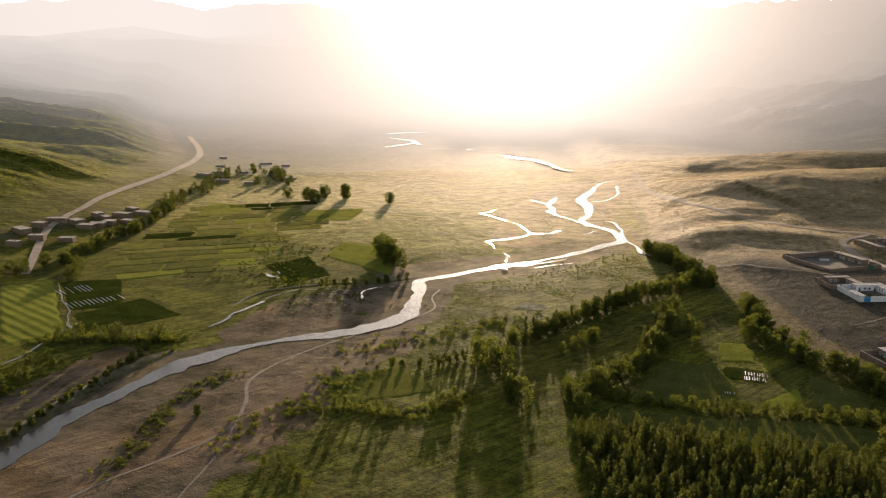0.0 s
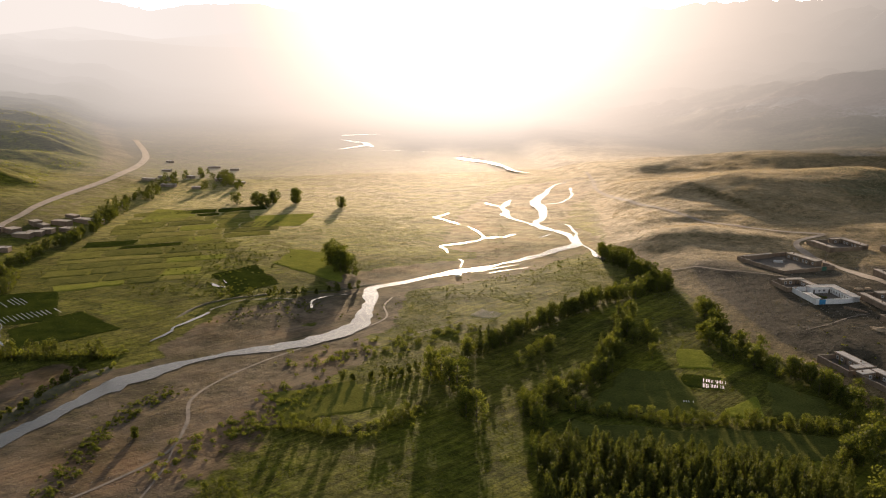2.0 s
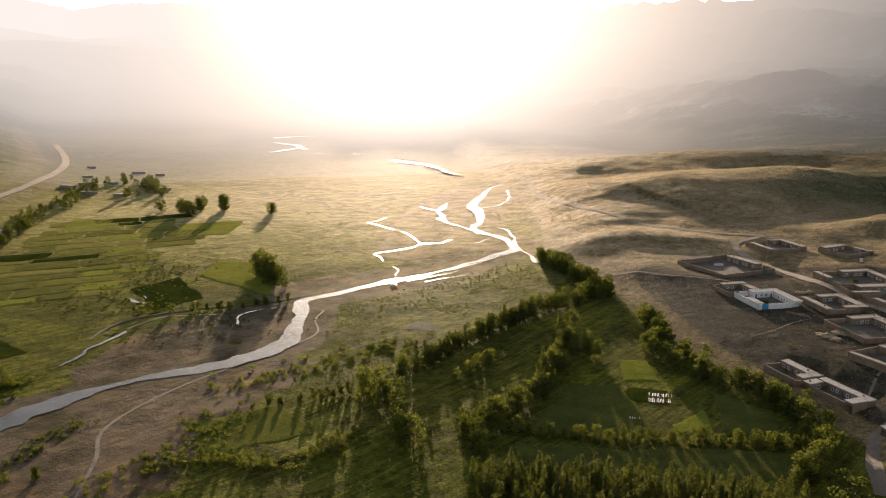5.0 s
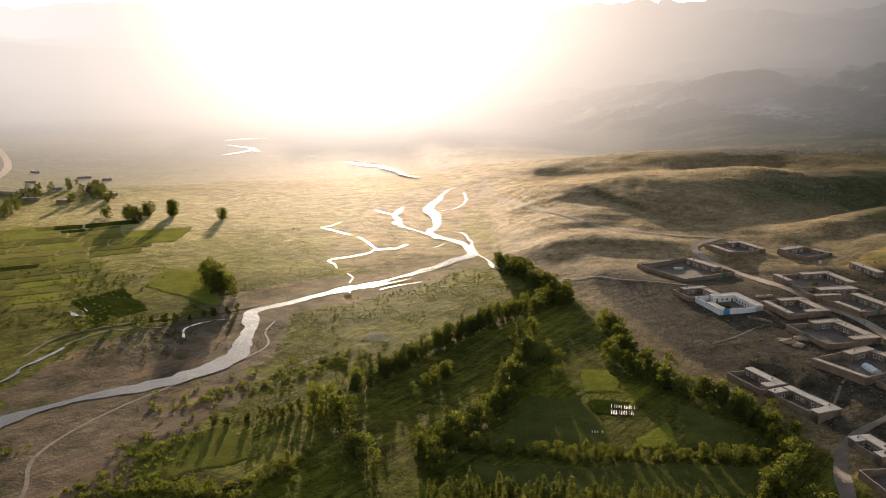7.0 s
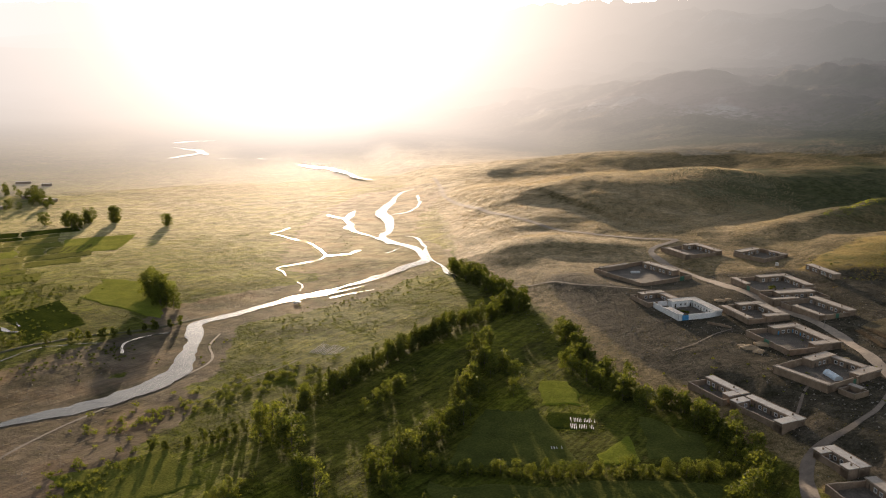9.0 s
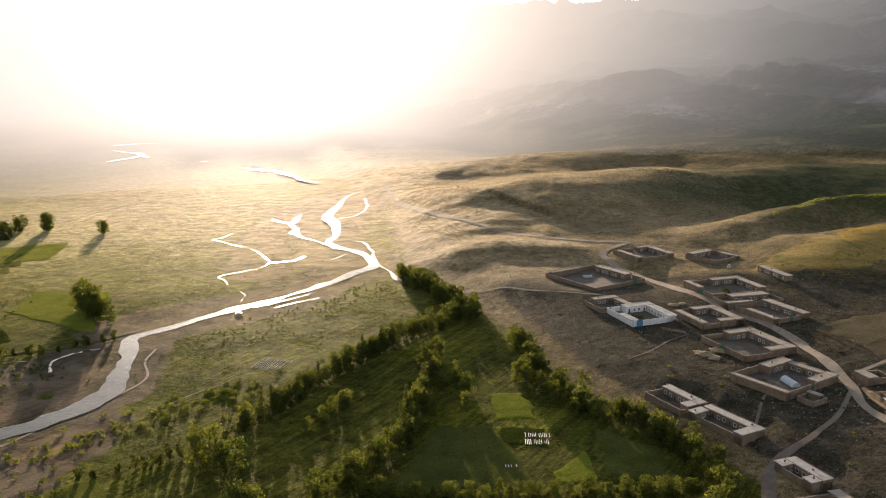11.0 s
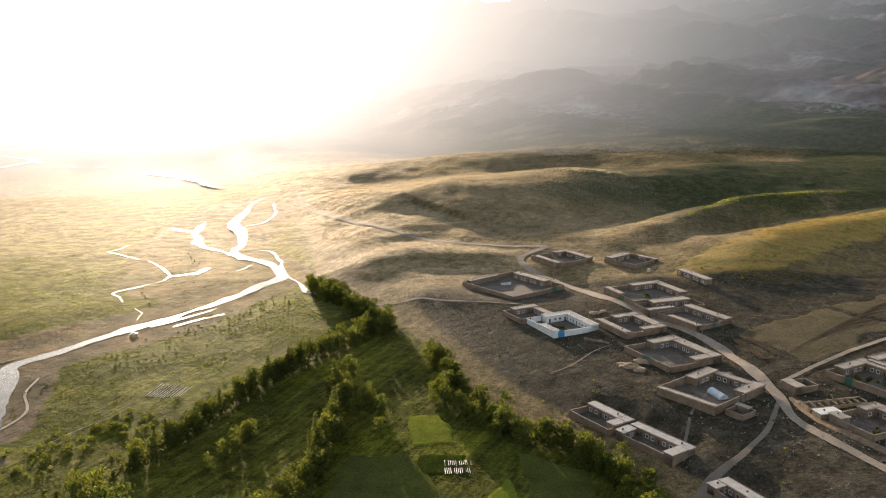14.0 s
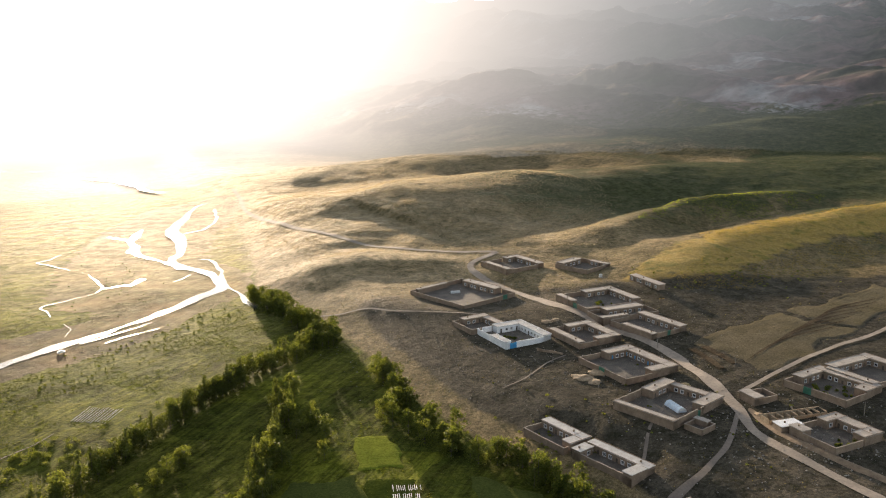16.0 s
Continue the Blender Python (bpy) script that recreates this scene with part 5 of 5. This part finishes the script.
compound(40.3, 217.5, 9, 17.2, 25, [(2, 0.0, 1.0, 5.0, 3.2), (1, 0.0, 0.45, 4.5, 3.2), (3, 0.3, 1.0, 4.5, 3.2)], "compact grey-roofed mud house with a small court", roof=GREY_ROOF, seed=20)
compound(36, 193.5, 19, 17, 18, [(2, 0.0, 1.0, 5.0, 3.2)], MUDDY, seed=21)
compound(172, 268, 26, 24, 25, [(2, 0.0, 1.0, 5.5, 3.3), (3, 0.0, 0.6, 5.5, 3.3)], MUDDY, seed=22)


def arcade(x, y, length, turn):
    """An unfinished row of rooms: tall cross walls without a roof."""
    turn, base = radians(turn), drape(x, y)
    home = new("house")
    home.matrix_world = Matrix.Translation((x, y, base)) @ Matrix.Rotation(turn, 4, "Z")
    blocks("back_wall", [(0, length, 4.5, 4.9, -1.5, 2.8)], RUBBLE, home)
    blocks("front_wall", [(0, length, 0, 0.4, -1.5, 2.2)], RUBBLE, home)
    for k in range(9):
        a = (length - 0.4) * k / 8
        blocks("cross_wall", [(a, a + 0.4, 0.4, 4.5, -1.5, 2.6)], RUBBLE, home)
    return tagged(home, "unfinished roofless row of ochre mud rooms", "house")


arcade(87, 280.5, 26, 12)
compound(88, 272.5, 9, 6, 12, [(1, 0.0, 1.0, 5.8, 2.6)], "low white-roofed shed beside the unfinished rooms", roof=WHITE, sides=(), seed=23)

# Old village on the far bank.
rng = random.Random(5)
for x, y, w, d in ((-593, 353, 10, 8), (-623, 408, 11, 10), (-576, 388, 12, 10), (-598, 432, 14, 12), (-595, 443, 13, 12), (-592, 456, 10, 12), (-586, 472, 12, 11), (-602, 509, 16, 12), (-589, 507, 15, 12), (-624, 389, 17, 12), (-619, 519, 14, 8), (-620, 475, 10, 10), (-629, 431, 17, 10), (-608, 488, 16, 11), (-614, 440, 12, 12), (-594, 376, 12, 9), (-610, 473, 13, 8)):
    compound(x, y, w, d, rng.uniform(-25, 25), [(1, 0.0, 1.0, d * 0.9, rng.uniform(3.0, 4.2))], "old flat-roofed mud house on the far bank", sides=(), seed=rng.randint(100, 999))
# Far houses: haze is put into their paler wall and roof colours.
for k in range(14):
    y = rng.uniform(720, 960)
    x = np.interp(y, [760, 920, 1270], [-770, -880, -1180]) + rng.uniform(25, 190)
    if abs(x - np.interp(y, [602, 759, 871, 1080, 1266], [-660, -726, -790, -958, -1133])) < 16:
        continue
    compound(x, y, rng.uniform(10, 18), rng.uniform(8, 12), rng.uniform(-30, 30), [(1, 0.0, 1.0, 7, rng.uniform(2.4, 3.0))], "distant mud house in colours paled to imitate haze", wall=COPING, roof=GREY_ROOF, sides=(), seed=rng.randint(100, 999))

# ---- smaller things ----
def stick(name, a, b, ra, rb, mat, parent=None, sides=8):
    verts, faces = [], []
    limb(verts, faces, a, b, ra, rb, sides)
    faces += [tuple(range(sides))[::-1], tuple(range(sides, 2 * sides))]
    ob = new(name, mesh_of(name, verts, faces, mat, False))
    ob.parent = parent
    return ob


def utility_pole(x, y, tall=5.5):
    pole = new("utility_pole")
    pole.location = (x, y, drape(x, y))
    stick("post", (0, 0, -0.8), (0, 0, tall), 0.15, 0.1, POLE_WOOD, pole)
    stick("crossarm", (-0.8, 0, tall - 0.5), (0.8, 0, tall - 0.5), 0.06, 0.06, POLE_WOOD, pole)
    for a in (-0.7, 0.7):
        stick("insulator", (a, 0, tall - 0.44), (a, 0, tall - 0.22), 0.06, 0.04, FRAME, pole)
    return tagged(pole, "plain wooden utility pole with a short crossarm", "pole", "utility poles")


for x, y in ((124, 281), (97, 335), (73, 366), (46, 434), (118, 240), (20, 487)):
    utility_pole(x, y)


def tunnel(x, y, length, radius, turn, mat, label, category):
    """A half-round cover over hoops."""
    ob = new("covered_store")
    ob.matrix_world = pose(x, y, drape(x, y), 0, 0, turn)
    bm = bmesh.new()
    n, k = 12, 8
    rings = [[bm.verts.new((length * (i / k - 0.5), radius * math.cos(math.pi * j / n), radius * 1.05 * math.sin(math.pi * j / n) + (0.03 if i % 2 else 0) - 0.1)) for j in range(n + 1)] for i in range(k + 1)]
    for r, s in zip(rings, rings[1:]):
        for j in range(n):
            bm.faces.new((r[j], r[j + 1], s[j + 1], s[j]))
    bm.faces.new(rings[0])
    bm.faces.new(rings[-1][::-1])
    part("cover", bm, mat, ob)
    for i in range(0, k + 1, 2):
        bm = bmesh.new()
        pts = [Vector((length * (i / k - 0.5), (radius + 0.05) * math.cos(math.pi * j / n), (radius * 1.05 + 0.05) * math.sin(math.pi * j / n) - 0.1)) for j in range(n + 1)]
        for p, q in zip(pts, pts[1:]):
            bmesh.ops.create_cone(bm, cap_ends=True, segments=5, radius1=0.05, radius2=0.05, depth=(q - p).length + 0.04, matrix=Matrix.Translation((p + q) / 2) @ (q - p).to_track_quat("Z", "Y").to_matrix().to_4x4())
        part("hoop", bm, FRAME, ob)
    return tagged(ob, label, category)


tunnel(58.5, 300, 9.0, 2.0, 105, TARP, "half-round pale blue tarpaulin store in a yard", "store")
tunnel(-10, 479, 5.5, 1.3, 10, PLASTIC, "low white plastic-covered heap in a bare yard", "cover")


def water_tank(x, y):
    tank = new("water_tank")
    tank.location = (x, y, drape(x, y))
    for a in (-0.8, 0.8):
        for b in (-0.8, 0.8):
            stick("leg", (a, b, -0.4), (a, b, 1.0), 0.08, 0.08, POLE_WOOD, tank)
    blocks("platform", [(-1.1, 1.1, -1.1, 1.1, 1.0, 1.15)], POLE_WOOD, tank)
    stick("drum", (0, 0, 1.15), (0, 0, 2.9), 1.0, 0.95, PLASTIC, tank, 18)
    stick("lid", (0, 0, 2.9), (0, 0, 3.05), 0.5, 0.4, FRAME, tank, 12)
    return tagged(tank, "white round water tank on a low stand", "tank")


water_tank(76, 479)


def heap(x, y, wide, tall, mat, label, category, seed):
    """A rounded pile of loose stuff with lumps."""
    r = random.Random(seed)
    bm = bmesh.new()
    bmesh.ops.create_icosphere(bm, subdivisions=4, radius=1.0)
    for v in bm.verts:
        lump = 1 + 0.35 * noise.noise(v.co * 1.7 + Vector((seed * 3.1, 0, 0))) + 0.15 * noise.noise(v.co * 5)
        v.co = Vector((v.co.x * wide * lump, v.co.y * wide * 0.75 * lump, max(-0.4, v.co.z * tall * lump)))
    name = "straw_stack" if mat is STRAW else "earth_mound"
    me = bpy.data.meshes.new(name)
    bm.to_mesh(me)
    bm.free()
    me.materials.append(mat)
    ob = new(name, me)
    ob.matrix_world = pose(x, y, drape(x, y) - 0.1, 0, 0, r.uniform(0, 360))
    return tagged(ob, label, category)


for k, (x, y, w, h) in enumerate(((31, 414, 3.2, 0.9), (36, 416, 2.4, 0.7), (39, 341, 4.5, 1.2), (31, 337, 5, 1.3), (35, 332, 3.5, 0.9), (88, 290, 2.5, 0.7))):
    heap(x, y, w, h, RUBBLE, "heap of ochre earth dug beside a yard", "earth heap", 20 + k)
for k, (x, y, w, h) in enumerate(((70, 321.5, 2.6, 1.3), (66, 323, 1.8, 1.0))):
    heap(x, y, w, h, STRAW, "pale straw heap behind a compound wall", "straw heap", 40 + k)


def log_pile(x, y, turn, number, length, spread, label, seed, mat=POLE_WOOD):
    r = random.Random(seed)
    pile = new("pole_pile")
    pile.matrix_world = pose(x, y, drape(x, y), 0, 0, turn)
    for k in range(number):
        a = spread * (k / (number - 1) - 0.5)
        skew = r.uniform(-0.5, 0.5)
        stick("pole", (-length / 2 + r.uniform(-1, 1), a, 0.12), (length / 2 + r.uniform(-1, 1), a + skew, 0.16 + r.uniform(0, 0.15)), 0.14, 0.08, mat, pile, 6)
    return tagged(pile, label, "poles")


PEELED = plain("peeled_pole", (0.5, 0.46, 0.4), (0.68, 0.64, 0.58), 1.5, 0.7)
log_pile(52, 419, 115, 5, 6, 1.5, "few logs lying at the roadside", 4)
log_pile(-176, 350, 78, 13, 15, 15, "long pale poles laid out side by side on the meadow", 7, PEELED)
log_pile(96, 260, 120, 6, 6, 2.0, "pale timber lying below a wall", 5, PEELED)


def row_covers(x, y, turn, number, length, gap, label, seed, round_by=0.2):
    """Low white plastic tunnels over crop rows."""
    r = random.Random(seed)
    bed = new("row_covers")
    bed.matrix_world = pose(x, y, drape(x, y), 0, 0, turn)
    for k in range(number):
        if r.random() < 0.25:
            continue
        l, a = length * r.uniform(0.6, 1.0), gap * (k - number / 2)
        bm = bmesh.new()
        ring = [[bm.verts.new((end, a + round_by * math.cos(math.pi * q / 5), 0.22 + round_by * math.sin(math.pi * q / 5))) for q in range(6)] for end in (-l / 2, -l / 6, l / 6, l / 2)]
        for m1, m2 in zip(ring, ring[1:]):
            for q in range(5):
                bm.faces.new((m1[q], m1[q + 1], m2[q + 1], m2[q]))
        bm.faces.new(ring[0])
        bm.faces.new(ring[-1][::-1])
        for v in bm.verts:
            v.co += Vector((r.uniform(-0.2, 0.2), r.uniform(-0.06, 0.06), r.uniform(-0.04, 0.04)))
        part("cover", bm, PLASTIC, bed)
    return tagged(bed, label, "row covers")


row_covers(-48, 261.5, 92, 15, 5, 0.68, "white plastic covers over rows of a garden", 1, 0.1)
row_covers(-48, 267.5, 92, 15, 5, 0.68, "grey plastic covers over rows of a garden", 11, 0.09)
row_covers(-58, 243, 96, 6, 2.5, 1.0, "short white covers over young plants", 2)
row_covers(-428, 264, 150, 14, 16, 2.6, "many white plastic covers over crop rows", 3)
row_covers(-459, 281, 150, 11, 20, 2.4, "torn white plastic strips on a dull green field", 4)


def parked_car(x, y, turn):
    car = new("car")
    car.matrix_world = pose(x, y, drape(x, y, 0.1), 0, 0, turn)
    bm = bmesh.new()
    box(bm, -2.1, 2.1, -0.85, 0.85, 0.35, 0.95)
    bmesh.ops.bevel(bm, geom=bm.edges[:], offset=0.12, segments=2, affect="EDGES")
    body = part("body", bm, PAINT, car)
    bm = bmesh.new()
    for v in box(bm, -1.7, 0.9, -0.78, 0.78, 0.93, 1.5):
        if v.co.z > 1.2:
            v.co.x *= 0.78
            v.co.y *= 0.86
    bmesh.ops.bevel(bm, geom=bm.edges[:], offset=0.06, segments=2, affect="EDGES")
    part("cabin", bm, PAINT, car)
    for s in (-1, 1):
        blocks("side_window", [(-1.2, 0.6, s * 0.74 - 0.012, s * 0.74 + 0.012, 1.02, 1.36)], GLASS, car)
        for a in (-1.3, 1.3):
            tyre = stick("wheel", (a, s * 0.68, 0.33), (a, s * 0.9, 0.33), 0.33, 0.33, RUBBER, car, 16)
            stick("rim", (a, s * 0.9, 0.33), (a, s * 0.915, 0.33), 0.19, 0.18, FRAME, tyre, 12)
    return tagged(car, "white car parked on the gravel beside the river", "car")


PAINT = plain("white_car_paint", (0.62, 0.62, 0.62), (0.72, 0.72, 0.72), 0.6, 0.3, 0.03)
RUBBER = plain("tyre_rubber", (0.02, 0.02, 0.02), (0.04, 0.04, 0.04), 3.0, 0.8)
parked_car(-220, 438, 40)

# Low wall, garden bushes and young trees in the yards.
low = new("low_wall")
low.location = (0, 0, drape(24, 370))
strip("stretch", [0, 4, 8, 13], [(0.0, -1.2, 0), (0.0, 0.0, 1), (0.4, 0.0, 1), (0.4, -1.2, 0)], [1.2, 1.1, 1.2, 1.0], MUD, low, Matrix.Translation((18, 374, 0)) @ Matrix.Rotation(radians(-35), 4, "Z"))
tagged(low, "short low mud wall below the white house", "wall")


def yard_bush(x, y, size, seed):
    r = random.Random(seed)
    lumps = [((r.uniform(-0.6, 0.6) * size, r.uniform(-0.6, 0.6) * size, size * r.uniform(0.4, 0.9)), (size * 0.6, size * 0.6, size * 0.5)) for _ in range(5)]
    ob = new("bush", quads_of("bush", leaves(r, lumps, 170, 0.2), LEAF_WILLOW))
    ob.location = (x, y, drape(x, y) - 0.05)
    return tagged(ob, "small leafy bush in a walled yard", "bush", "yard bushes")


r = random.Random(12)
for cx, cy, wide, n in ((10, 391, 4.5, 9), (124, 303, 6, 12), (106, 262, 4, 7), (66, 433, 4, 7), (128, 296, 4, 5)):
    for k in range(n):
        yard_bush(cx + r.uniform(-wide, wide), cy + r.uniform(-wide, wide), r.uniform(0.6, 1.4), 60 + k)


def stones(name, label, zones, mat, seed):
    """Loose stones strewn about: small uneven eight-sided lumps."""
    r = np.random.RandomState(seed)
    corner = np.array([(1, 0, 0), (-1, 0, 0), (0, 1, 0), (0, -1, 0), (0, 0, 1), (0, 0, -1)], float)
    tri = np.array([(0, 2, 4), (2, 1, 4), (1, 3, 4), (3, 0, 4), (2, 0, 5), (1, 2, 5), (3, 1, 5), (0, 3, 5)])
    verts, faces, n = [], [], 0
    for line, spread, number, low, high in zones:
        pts = np.array([p[:2] for p in curve_points(line, 3)])
        at = pts[r.randint(0, len(pts), number)] + r.normal(0, spread, (number, 2))
        size = r.uniform(low, high, number) ** 1.5
        z = height(at[:, 0], at[:, 1])
        for (x, y), s, h in zip(at, size, z):
            verts.append(corner * s * r.uniform(0.5, 1.2, (6, 3)) + (x, y, h + s * 0.2))
            faces.append(tri + n)
            n += 6
    me = mesh_of(name, np.concatenate(verts).tolist(), np.concatenate(faces).tolist(), mat)
    tagged(new(name, me), label, "stones", kind="stuff")


STONE = plain("field_stone", (0.16, 0.14, 0.12), (0.36, 0.32, 0.27), 0.9, 0.9, 0.5)
stones("stones", "loose pale stones on the village ground", [([(0, 400), (30, 350), (60, 260), (50, 200)], 22, 900, 0.25, 0.6), ([(20, 500), (60, 430), (90, 340)], 26, 900, 0.25, 0.6),
       ([(90, 290), (110, 250)], 16, 400, 0.25, 0.7), ([(-60, 470), (-30, 400), (-10, 330)], 20, 600, 0.25, 0.6)], STONE, 1)
stones("stones", "river stones scattered over the gravel banks", [([(-262, 60), (-258, 150), (-255, 240)], 18, 900, 0.2, 0.5), ([(-265, 410), (-205, 475), (-170, 540)], 14, 500, 0.2, 0.5),
       ([(-220, 570), (-235, 680), (-235, 800)], 22, 300, 0.2, 0.5), ([(-300, 260), (-280, 340)], 12, 300, 0.2, 0.5)], STONE, 2)
